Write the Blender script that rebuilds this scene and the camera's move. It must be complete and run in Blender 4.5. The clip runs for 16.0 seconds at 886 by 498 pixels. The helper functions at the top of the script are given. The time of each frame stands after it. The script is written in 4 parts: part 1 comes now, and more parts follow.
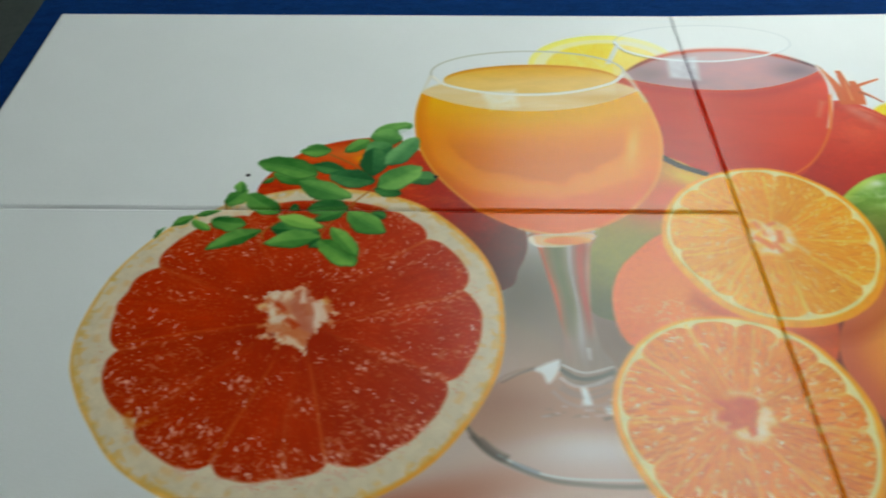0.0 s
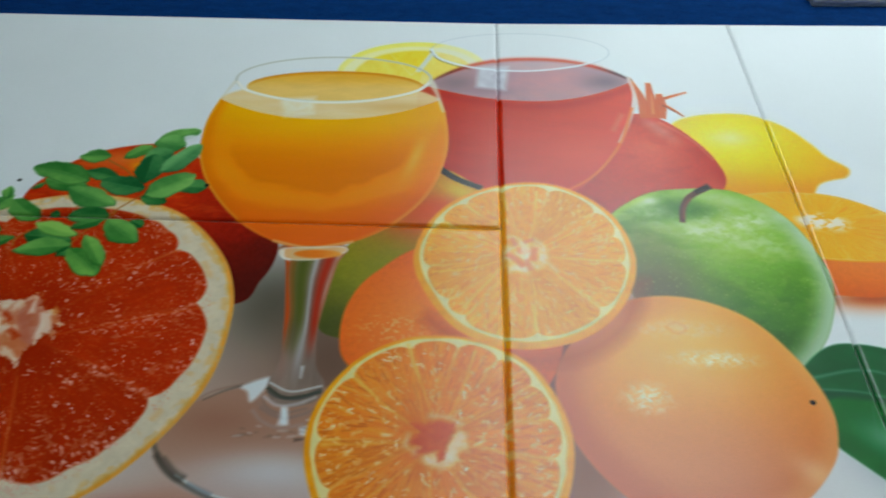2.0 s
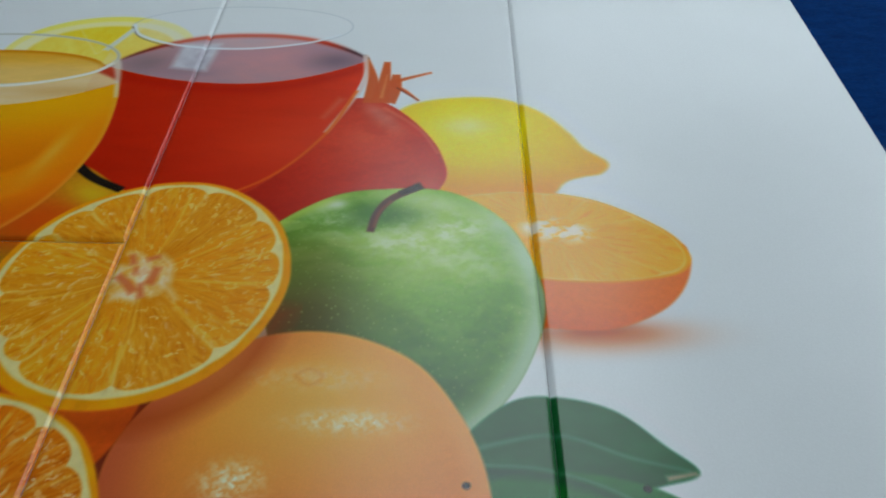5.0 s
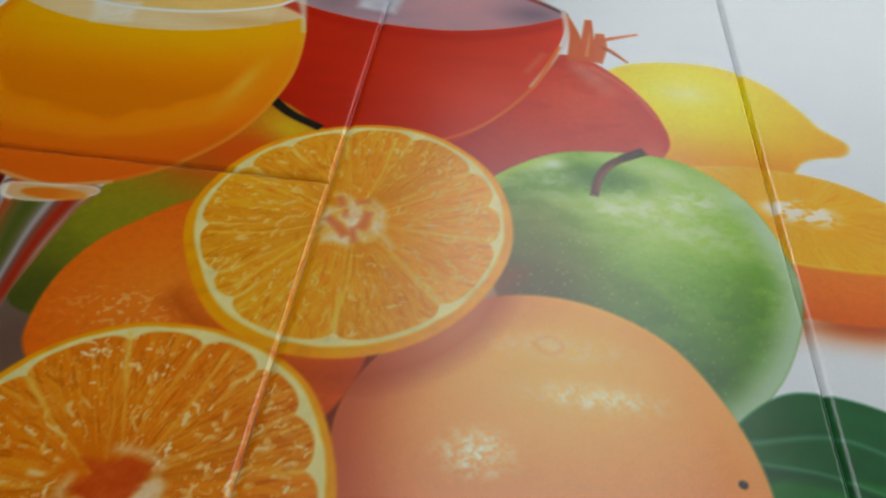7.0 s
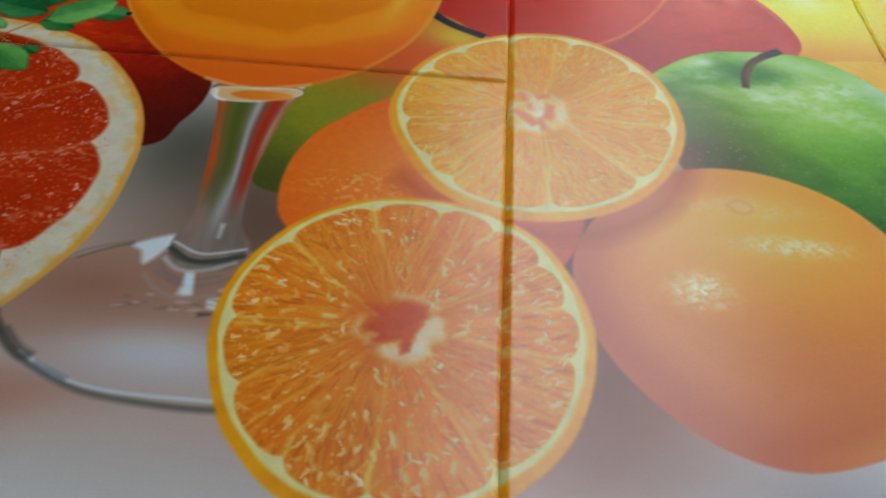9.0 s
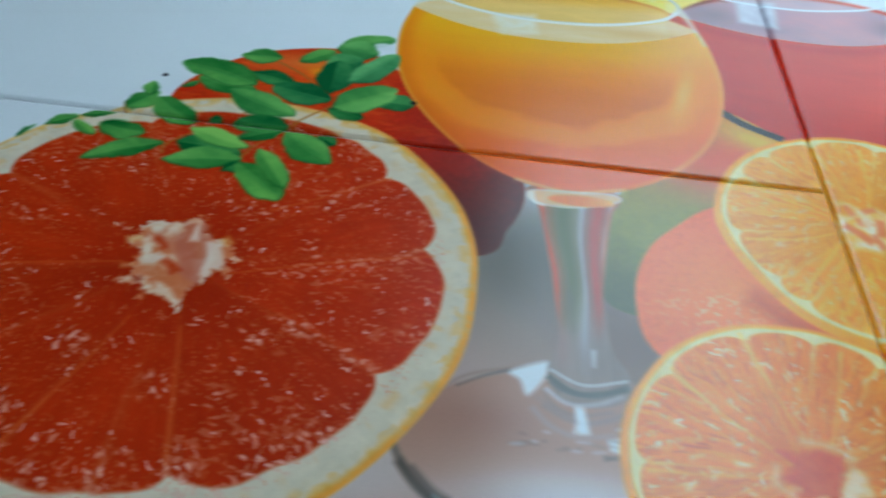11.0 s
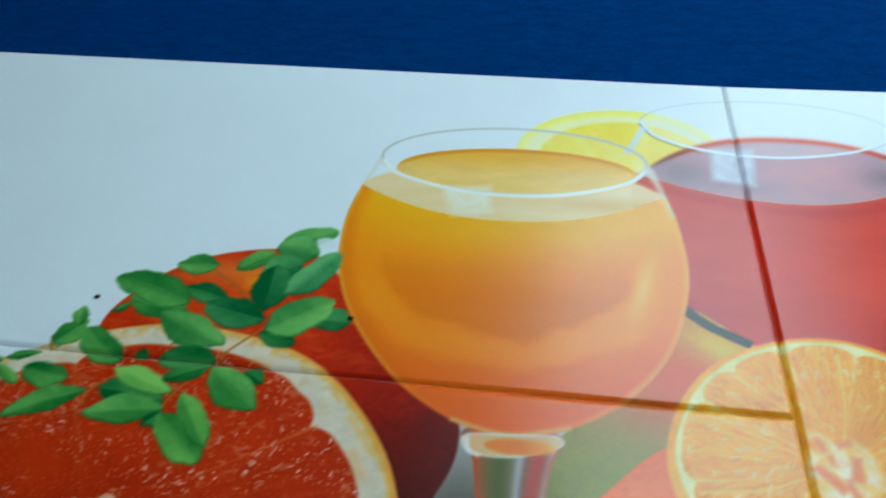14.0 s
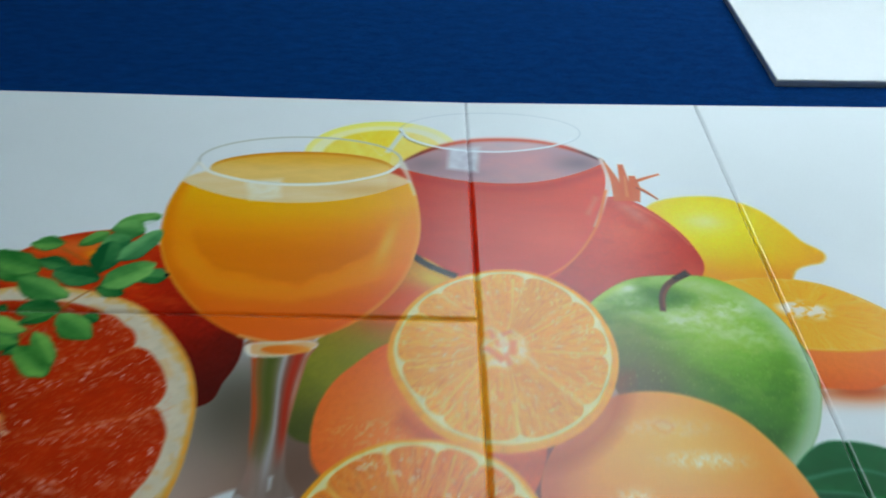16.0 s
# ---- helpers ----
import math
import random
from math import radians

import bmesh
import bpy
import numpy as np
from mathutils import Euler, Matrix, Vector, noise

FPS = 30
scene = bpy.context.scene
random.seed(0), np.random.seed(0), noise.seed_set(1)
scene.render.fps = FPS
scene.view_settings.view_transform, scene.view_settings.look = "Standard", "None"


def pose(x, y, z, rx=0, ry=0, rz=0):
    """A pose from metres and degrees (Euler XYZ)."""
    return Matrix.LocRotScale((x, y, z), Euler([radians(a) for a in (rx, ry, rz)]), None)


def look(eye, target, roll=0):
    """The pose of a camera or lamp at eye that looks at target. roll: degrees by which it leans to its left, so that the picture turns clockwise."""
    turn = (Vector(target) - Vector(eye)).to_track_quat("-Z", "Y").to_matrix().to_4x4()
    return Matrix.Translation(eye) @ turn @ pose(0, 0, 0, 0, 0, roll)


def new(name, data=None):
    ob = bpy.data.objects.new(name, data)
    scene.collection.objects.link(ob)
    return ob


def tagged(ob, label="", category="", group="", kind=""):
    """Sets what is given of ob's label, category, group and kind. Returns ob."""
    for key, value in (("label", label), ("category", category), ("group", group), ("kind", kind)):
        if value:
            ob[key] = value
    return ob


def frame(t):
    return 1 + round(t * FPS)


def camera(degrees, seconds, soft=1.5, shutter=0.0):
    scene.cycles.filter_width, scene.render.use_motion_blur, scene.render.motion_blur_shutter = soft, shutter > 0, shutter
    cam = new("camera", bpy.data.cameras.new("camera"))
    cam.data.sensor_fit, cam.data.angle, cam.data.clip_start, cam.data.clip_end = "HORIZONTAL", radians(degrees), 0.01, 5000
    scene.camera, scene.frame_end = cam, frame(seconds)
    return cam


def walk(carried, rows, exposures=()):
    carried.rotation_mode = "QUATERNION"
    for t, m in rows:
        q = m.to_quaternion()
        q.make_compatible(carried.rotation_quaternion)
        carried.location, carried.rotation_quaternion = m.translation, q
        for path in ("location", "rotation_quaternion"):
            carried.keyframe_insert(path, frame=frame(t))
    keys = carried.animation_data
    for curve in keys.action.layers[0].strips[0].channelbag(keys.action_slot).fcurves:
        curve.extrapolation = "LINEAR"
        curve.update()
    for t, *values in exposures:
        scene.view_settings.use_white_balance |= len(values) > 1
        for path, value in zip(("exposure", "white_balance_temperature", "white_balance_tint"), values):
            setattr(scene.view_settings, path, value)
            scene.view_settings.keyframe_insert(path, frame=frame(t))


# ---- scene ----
cam = camera(58.5, 16.0, 1.9, 0.5)
PATH = [
    (0, (-0.239, -0.796, 0.464), (-0.27, 0.579, -0.987), -1.3),
    (0.5, (-0.155, -0.812, 0.467), (-0.219, 0.579, -0.968), -2.0),
    (1, (-0.114, -0.811, 0.465), (-0.142, 0.564, -0.988), -2.4),
    (1.5, (-0.08, -0.791, 0.466), (-0.156, 0.588, -0.981), -3.6),
    (2, (-0.03, -0.774, 0.464), (-0.085, 0.591, -0.997), -0.9),
    (2.5, (0.041, -0.768, 0.478), (0.003, 0.579, -1.0), -2.0),
    (3, (0.132, -0.776, 0.471), (0.088, 0.603, -0.976), -0.0),
    (3.5, (0.195, -0.786, 0.452), (0.084, 0.621, -0.966), -1.3),
    (3.7, (0.214, -0.776, 0.44), (0.116, 0.606, -1.003), -1.9),
    (5.8, (0.157, -0.622, 0.302), (0.183, 0.812, -1.092), 1.3),
    (6, (0.143, -0.621, 0.301), (0.145, 0.804, -1.102), 1.9),
    (6.5, (0.114, -0.638, 0.301), (0.067, 0.788, -1.1), 2.6),
    (7, (0.092, -0.649, 0.297), (-0.018, 0.743, -1.135), 2.5),
    (7.5, (0.105, -0.679, 0.29), (-0.029, 0.691, -1.16), 1.3),
    (8, (0.097, -0.725, 0.288), (-0.039, 0.629, -1.178), 2.0),
    (8.2, (0.069, -0.736, 0.291), (-0.051, 0.607, -1.186), 2.1),
    (10.3, (-0.113, -0.701, 0.293), (-0.071, 0.669, -1.164), 4.6),
    (10.5, (-0.139, -0.697, 0.299), (-0.107, 0.679, -1.152), 5.4),
    (11, (-0.206, -0.696, 0.305), (-0.285, 0.7, -1.125), 3.8),
    (11.5, (-0.248, -0.707, 0.293), (-0.383, 0.621, -1.196), 4.3),
    (12, (-0.276, -0.706, 0.293), (-0.489, 0.601, -1.207), 1.1),
    (12.5, (-0.275, -0.698, 0.306), (-0.508, 0.637, -1.165), -0.3),
    (13, (-0.244, -0.663, 0.332), (-0.505, 0.647, -1.157), -2.6),
    (13.5, (-0.19, -0.613, 0.366), (-0.408, 0.762, -1.07), -2.0),
    (14, (-0.148, -0.569, 0.377), (-0.366, 0.814, -1.051), -3.2),
    (14.5, (-0.089, -0.55, 0.377), (-0.304, 0.837, -1.049), -3.8),
    (15, (-0.031, -0.55, 0.385), (-0.07, 0.877, -1.015), -0.5),
    (15.5, (-0.013, -0.598, 0.413), (0.047, 0.822, -0.995), 1.2),
    (16, (-0.044, -0.736, 0.467), (0.006, 0.727, -0.896), 1.7),
]
EXPOSURES = ((0, 0.25, 7400, 10), (3.5, -0.11, 6200, 8), (6, -0.43, 6950, 19), (7, -0.17, 7150, 20), (8, 0, 6850, 17), (10.5, 0.21, 5650, 7), (11.5, 0.41, 5600, 5), (12.5, 0.7, 5520, 1), (13.5, 0.48, 5720, 2), (14, 0.34, 5750, 2), (14.5, 0.3, 5800, 3), (15, 0.27, 6050, 6), (15.5, 0.02, 6250, 8), (16, 0.06, 6300, 9))
walk(cam, [(t, look(eye, target, roll)) for t, eye, target, roll in PATH], EXPOSURES)

# settings of light and print
# first lamp mirrors in the glaze; right and rear ones are added, unseen fill
LIGHTS = ((0.36, 0.78, 0.87, 1.9, 4.8), (2.2, 0.6, 0.8, 2.2, 7.5), (1.6, 2.7, 2.2, 1.3, 2.2))
STEP = 0.66
INK_STRENGTH = 0.92
INK_CHROMA = 1.18
INK_CURVE = 1.27
INK_WARM = 0.09


# ---- light of the room ----
world = bpy.data.worlds.new("room_air")
scene.world = world
world.use_nodes = True
world.node_tree.nodes["Background"].inputs[0].default_value = (0.5, 0.6, 0.7, 1)
world.node_tree.nodes["Background"].inputs[1].default_value = 0.05


# ---- materials ----
def material(name):
    m = bpy.data.materials.new(name)
    m.use_nodes = True
    return m, m.node_tree.nodes, m.node_tree.links, m.node_tree.nodes["Principled BSDF"]


def grainy(name, low, high, scale, rough=0.5, bump=0.0, fine=6.0, stretch=(1, 1, 1), spec=0.5):
    """A plain surface whose colour wanders between two tones at two sizes, with fine relief."""
    m, n, l, p = material(name)
    co = n.new("ShaderNodeTexCoord")
    mp = n.new("ShaderNodeMapping")
    mp.inputs["Scale"].default_value = stretch
    l.new(co.outputs["Object"], mp.inputs[0])
    big, small = n.new("ShaderNodeTexNoise"), n.new("ShaderNodeTexNoise")
    big.inputs["Scale"].default_value, small.inputs["Scale"].default_value = scale, scale * fine
    big.inputs["Detail"].default_value = 4
    small.inputs["Detail"].default_value = 3
    add = n.new("ShaderNodeMath")
    add.operation = "ADD"
    half = n.new("ShaderNodeMath")
    half.operation = "MULTIPLY"
    half.inputs[1].default_value = 0.5
    ramp = n.new("ShaderNodeValToRGB")
    ramp.color_ramp.elements[0].position, ramp.color_ramp.elements[1].position = 0.3, 0.7
    ramp.color_ramp.elements[0].color, ramp.color_ramp.elements[1].color = (*low, 1), (*high, 1)
    l.new(mp.outputs[0], big.inputs["Vector"])
    l.new(mp.outputs[0], small.inputs["Vector"])
    l.new(big.outputs[0], add.inputs[0])
    l.new(small.outputs[0], add.inputs[1])
    l.new(add.outputs[0], half.inputs[0])
    l.new(half.outputs[0], ramp.inputs[0])
    l.new(ramp.outputs[0], p.inputs["Base Color"])
    p.inputs["Roughness"].default_value = rough
    p.inputs["Specular IOR Level"].default_value = spec
    if bump:
        b = n.new("ShaderNodeBump")
        b.inputs["Strength"].default_value = bump
        b.inputs["Distance"].default_value = 0.001
        l.new(small.outputs[0], b.inputs["Height"])
        l.new(b.outputs[0], p.inputs["Normal"])
    return m


def glazed_print():
    """Inkjet decor under a clear glaze: the ink of each spot, a fine ink grain, a slightly wavy gloss."""
    m, n, l, p = material("glazed_print")
    ink = n.new("ShaderNodeAttribute")
    ink.attribute_name = "ink"
    co = n.new("ShaderNodeTexCoord")
    grain = n.new("ShaderNodeTexNoise")
    grain.inputs["Scale"].default_value = 900
    grain.inputs["Detail"].default_value = 2
    l.new(co.outputs["Object"], grain.inputs["Vector"])
    rng = n.new("ShaderNodeMapRange")
    rng.inputs["To Min"].default_value, rng.inputs["To Max"].default_value = 0.93, 1.07
    l.new(grain.outputs[0], rng.inputs[0])
    mul = n.new("ShaderNodeVectorMath")
    mul.operation = "SCALE"
    l.new(ink.outputs["Color"], mul.inputs[0])
    l.new(rng.outputs[0], mul.inputs["Scale"])
    l.new(mul.outputs[0], p.inputs["Base Color"])
    wave = n.new("ShaderNodeTexNoise")
    wave.inputs["Scale"].default_value = 26
    wave.inputs["Detail"].default_value = 2
    l.new(co.outputs["Object"], wave.inputs["Vector"])
    b = n.new("ShaderNodeBump")
    b.inputs["Strength"].default_value = 0.12
    b.inputs["Distance"].default_value = 0.001
    l.new(wave.outputs[0], b.inputs["Height"])
    l.new(b.outputs[0], p.inputs["Normal"])
    p.inputs["Roughness"].default_value = GLAZE_ROUGH
    p.inputs["IOR"].default_value = 1.5
    p.inputs["Specular IOR Level"].default_value = 0.44
    return m


def glowing(name, colour, strength):
    m, n, l, p = material(name)
    p.inputs["Base Color"].default_value = (0.8, 0.8, 0.8, 1)
    p.inputs["Emission Color"].default_value = (*colour, 1)
    p.inputs["Emission Strength"].default_value = strength
    return m


GLAZE_ROUGH = 0.25
PRINT = glazed_print()
BISCUIT = grainy("tile_biscuit", (0.70, 0.71, 0.71), (0.80, 0.81, 0.81), 60, 0.8, 0.3)
WHITE_GLAZE = grainy("white_glaze", (0.76, 0.78, 0.79), (0.80, 0.81, 0.82), 30, 0.2)
BLUE = grainy("blue_cover", (0.0003, 0.015, 0.080), (0.0016, 0.038, 0.160), 60, 0.9, 0.9, 7.0, (0.7, 1.6, 1), 0.04)
WOOD = grainy("table_board", (0.20, 0.14, 0.09), (0.30, 0.22, 0.15), 12, 0.6, 0.2, 7, (0.3, 6, 1))
STEEL = grainy("grey_steel", (0.20, 0.20, 0.21), (0.27, 0.27, 0.28), 30, 0.4)
FLOOR = grainy("floor_screed", (0.22, 0.23, 0.23), (0.32, 0.33, 0.33), 3, 0.5, 0.2)
WALL = grainy("wall_paint", (0.24, 0.26, 0.28), (0.28, 0.30, 0.32), 4, 0.8)
DARKWALL = grainy("dark_wall_paint", (0.10, 0.11, 0.12), (0.13, 0.14, 0.15), 4, 0.8)
CEIL = grainy("ceiling_paint", (0.13, 0.14, 0.145), (0.17, 0.18, 0.185), 5, 0.9)
CARTON = grainy("grey_green_carton", (0.045, 0.060, 0.055), (0.075, 0.09, 0.085), 14, 0.7, 0.3)


# ---- building helpers ----
def part(name, bm, mat, parent=None, label="", smooth=False):
    me = bpy.data.meshes.new(name)
    bm.to_mesh(me)
    bm.free()
    me.materials.append(mat)
    if smooth:
        for f in me.polygons:
            f.use_smooth = True
    ob = new(name, me)
    ob.parent = parent
    return tagged(ob, label)


def slab(x0, y0, z0, x1, y1, z1, bevel=0.0, segments=2):
    bm = bmesh.new()
    bmesh.ops.create_cube(bm, size=1)
    for v in bm.verts:
        v.co = Vector((x0 if v.co.x < 0 else x1, y0 if v.co.y < 0 else y1, z0 if v.co.z < 0 else z1))
    if bevel:
        bmesh.ops.bevel(bm, geom=bm.edges[:], offset=bevel, segments=segments, profile=0.5, affect="EDGES")
    return bm


def thing(name, label, category, place=(0, 0, 0), group=""):
    ob = new(name)
    ob.location = place
    return tagged(ob, label, category, group)


def setting(name, bm, mat, label, category):
    return tagged(part(name, bm, mat), label, category, kind="structure")


# ---- the room ----
# unseen walls and ceiling: dark to cut bounce, ceiling low to steepen falloff
FLOOR_Z, CEIL_Z = -0.76, 1.58
X0, X1, Y0, Y1 = -3.2, 3.6, -3.0, 4.6
setting("floor", slab(X0, Y0, FLOOR_Z - 0.1, X1, Y1, FLOOR_Z), FLOOR, "smooth grey screed floor of the showroom", "floor")
setting("wall_north", slab(X0, Y1, FLOOR_Z, X1, Y1 + 0.1, CEIL_Z), WALL, "plain grey painted wall", "wall")
setting("wall_south", slab(X0, Y0 - 0.1, FLOOR_Z, X1, Y0, CEIL_Z), WALL, "plain grey painted wall", "wall")
setting("wall_east", slab(X1, Y0 - 0.1, FLOOR_Z, X1 + 0.1, Y1 + 0.1, CEIL_Z), WALL, "plain grey painted wall", "wall")
setting("wall_west", slab(X0 - 0.1, Y0 - 0.1, FLOOR_Z, X0, Y1 + 0.1, CEIL_Z), DARKWALL, "dark grey painted wall", "wall")
setting("ceiling", slab(X0, Y0, CEIL_Z, X1, Y1, CEIL_Z + 0.1), CEIL, "unseen matt dark grey ceiling, set low to shape the light", "ceiling")


def ceiling_light(x, y, w, d):
    lamp = thing("ceiling_light", "large flat unseen ceiling light with a white diffuser, set to light the tiles", "ceiling light", (x, y, CEIL_Z), "ceiling lights")
    part("diffuser", slab(-w / 2, -d / 2, -0.035, w / 2, d / 2, -0.02), DIFFUSER, lamp, "glowing white diffuser")
    for sx, sy, lx, ly in ((0, 1, w / 2 + 0.03, 0.03), (0, -1, w / 2 + 0.03, 0.03), (1, 0, 0.03, d / 2), (-1, 0, 0.03, d / 2)):
        cx, cy = sx * (w / 2 + 0.015), sy * (d / 2 + 0.015)
        hx, hy = (lx, 0.015) if sy else (0.015, ly)
        part("frame", slab(cx - hx, cy - hy, -0.04, cx + hx, cy + hy, 0.0), WHITE_GLAZE, lamp)
    return lamp


# only the first has a visible reflection; the other two just brighten the panel
for lx, ly, lw, ld, power in LIGHTS:
    DIFFUSER = glowing("light_diffuser", (0.80, 0.945, 1.0), power)
    ceiling_light(lx, ly, lw, ld)

# ---- the table ----
THICK = 0.009
table = thing("display_table", "long display table with a plain blue fabric cover", "table", (0.5, -0.1, FLOOR_Z))
TX0, TX1, TY0, TY1 = -0.728 - 0.5, 1.3, -0.75, 1.15
TOP = -THICK - FLOOR_Z
part("blue_cover", slab(TX0, TY0, TOP - 0.006, TX1, TY1, TOP, 0.0025), BLUE, table, "blue woven fabric cover")
part("tabletop", slab(TX0 + 0.004, TY0 + 0.004, TOP - 0.034, TX1 - 0.004, TY1 - 0.004, TOP - 0.0062), WOOD, table)
for px in (TX0 + 0.08, TX1 - 0.08):
    for py in (TY0 + 0.08, TY1 - 0.08):
        part("leg", slab(px - 0.025, py - 0.025, 0, px + 0.025, py + 0.025, TOP - 0.034, 0.003), STEEL, table)

carton = thing("carton", "dark grey-green carton standing on the floor beside the table", "box", (-1.02, 0.28, FLOOR_Z))
part("body", slab(-0.25, -0.3, 0, 0.25, 0.22, 0.52, 0.006), CARTON, carton)
part("flap", slab(-0.25, -0.3, 0.521, 0.25, -0.045, 0.525, 0.001), CARTON, carton)
part("flap", slab(-0.25, -0.035, 0.521, 0.25, 0.22, 0.525, 0.001), CARTON, carton)

# ---- the plain tile that lies behind ----
spare = thing("white_tile", "plain glossy white ceramic tile lying on the blue cover", "tile", (0.360, 0.053, -THICK))
part("body", slab(0.0006, 0.0006, 0, 0.6724, 0.3134, THICK - 0.006), BISCUIT, spare, "pale unglazed tile body")
part("glaze", slab(0, 0, THICK - 0.006, 0.673, 0.314, THICK + 0.0004, 0.0018, 3), WHITE_GLAZE, spare)


# ---- the printed panel: grid of ink spots on four tiles ----
# panel coordinates in millimetres: x from the joint, y down from the upper edge
W1, W2, H, HALF, LEFT = 250.0, 502.0, 633.0, 316.0, -688.0
SKEW_TOP, SKEW_LOW = 0.029, 0.021  # the two left tiles lie slightly askew
GAP, ROUND, DROP = 0.14, 3.6, 1.7


def lines(a, b, dense_a, dense_b, step, coarse):
    """Grid lines from a to b: close between dense_a and dense_b, wide elsewhere, closer still on the rounded rims."""
    rim = np.array([0, 0.3, 0.6, 1.0, 1.4, 1.9, 2.4, 2.8, 3.2, ROUND])
    lo, hi = max(a + ROUND, dense_a), min(b - ROUND, dense_b)
    mid = []
    if lo - (a + ROUND) > 0.1:
        mid.append(np.linspace(a + ROUND, lo, max(2, int((lo - a - ROUND) / coarse) + 1))[:-1])
    mid.append(np.linspace(lo, hi, int((hi - lo) / step) + 1))
    if (b - ROUND) - hi > 0.1:
        mid.append(np.linspace(hi, b - ROUND, max(2, int((b - ROUND - hi) / coarse) + 1))[1:])
    mid = np.concatenate(mid)
    return np.concatenate([a + rim[:-1], mid, b - rim[:-1][::-1]])


def askew(x, y):
    """Where a spot of the left tiles comes to lie."""
    return y - x * (SKEW_LOW + (SKEW_TOP - SKEW_LOW) * np.clip((y + HALF) / HALF, 0, 1))


TILES = (("upper_left", LEFT, 0 - GAP, -HALF + GAP, 0.0), ("lower_left", LEFT, 0 - GAP, -H, -HALF - GAP),
         ("middle", GAP, W1 - GAP, -H, 0.0), ("right", W1 + GAP, W2, -H, 0.0))
grids, xs_all, ys_all = [], [], []
for _, xa, xb, ya, yb in TILES:
    gx, gy = lines(xa, xb, -525, 365, STEP, 6.0), lines(ya, yb, -633, -15, STEP, 6.0)
    mx, my = np.meshgrid(gx, gy)
    grids.append((gx, gy, mx.size))
    xs_all.append(mx.ravel())
    ys_all.append((askew(mx, my) if xb <= 0 else my).ravel())
WX, WY = np.concatenate(xs_all), np.concatenate(ys_all)
PX, PY = WX / 1.003, WY / 1.008  # the picture's own scale
INK = np.ones((PX.size, 3))
MOTIF = np.zeros(PX.size, np.int16)
NAMES = ["printed_ground"]


def rgb(*c):
    return np.array(c, float) / 255.0


def blend(a, b, t):
    t = np.clip(t, 0, 1)
    return a + (b - a) * (t[..., None] if np.ndim(t) else t)


def ease(a, b, v):
    t = np.clip((v - a) / (b - a), 0, 1)
    return t * t * (3 - 2 * t)


def lattice(i, j, seed):
    h = (i * 374761393 + j * 668265263 + seed * 974634777) & 0xFFFFFFFF
    h = ((h ^ (h >> 13)) * 1274126177) & 0xFFFFFFFF
    return ((h ^ (h >> 16)) & 0xFFFF) / 65535.0


def cloud(x, y, seed=0):
    """Smooth noise from 0 to 1 with cells of about size one."""
    x, y = x + 0.32 * np.sin(1.9 * y + seed) + 0.17 * np.sin(4.1 * y + 1.3 * x), y + 0.32 * np.sin(1.7 * x + 2 * seed)
    i, j = np.floor(x).astype(np.int64), np.floor(y).astype(np.int64)
    u, v = x - i, y - j
    u, v = u * u * (3 - 2 * u), v * v * (3 - 2 * v)
    a = lattice(i, j, seed) * (1 - u) + lattice(i + 1, j, seed) * u
    b = lattice(i, j + 1, seed) * (1 - u) + lattice(i + 1, j + 1, seed) * u
    return a * (1 - v) + b * v


def clouds(x, y, seed=0):
    return 0.55 * cloud(x, y, seed) + 0.3 * cloud(2.1 * x, 2.1 * y, seed + 7) + 0.15 * cloud(4.3 * x, 4.3 * y, seed + 13)


def rounded(points, n=10):
    """A smooth closed line through the points."""
    p = np.array(points, float)
    t = np.linspace(0, 1, n, endpoint=False)[:, None]
    out = []
    for k in range(len(p)):
        a, b, c, d = p[k - 1], p[k], p[(k + 1) % len(p)], p[(k + 2) % len(p)]
        out.append(0.5 * (2 * b + (c - a) * t + (2 * a - 5 * b + 4 * c - d) * t * t + (3 * b - a - 3 * c + d) * t ** 3))
    return np.concatenate(out)


def oval(cx, cy, rx, ry, turn=0.0, n=64):
    a = np.linspace(0, 2 * np.pi, n, endpoint=False)
    c, s = np.cos(np.radians(turn)), np.sin(np.radians(turn))
    x, y = rx * np.cos(a), ry * np.sin(a)
    return np.stack([cx + c * x - s * y, cy + s * x + c * y], 1)


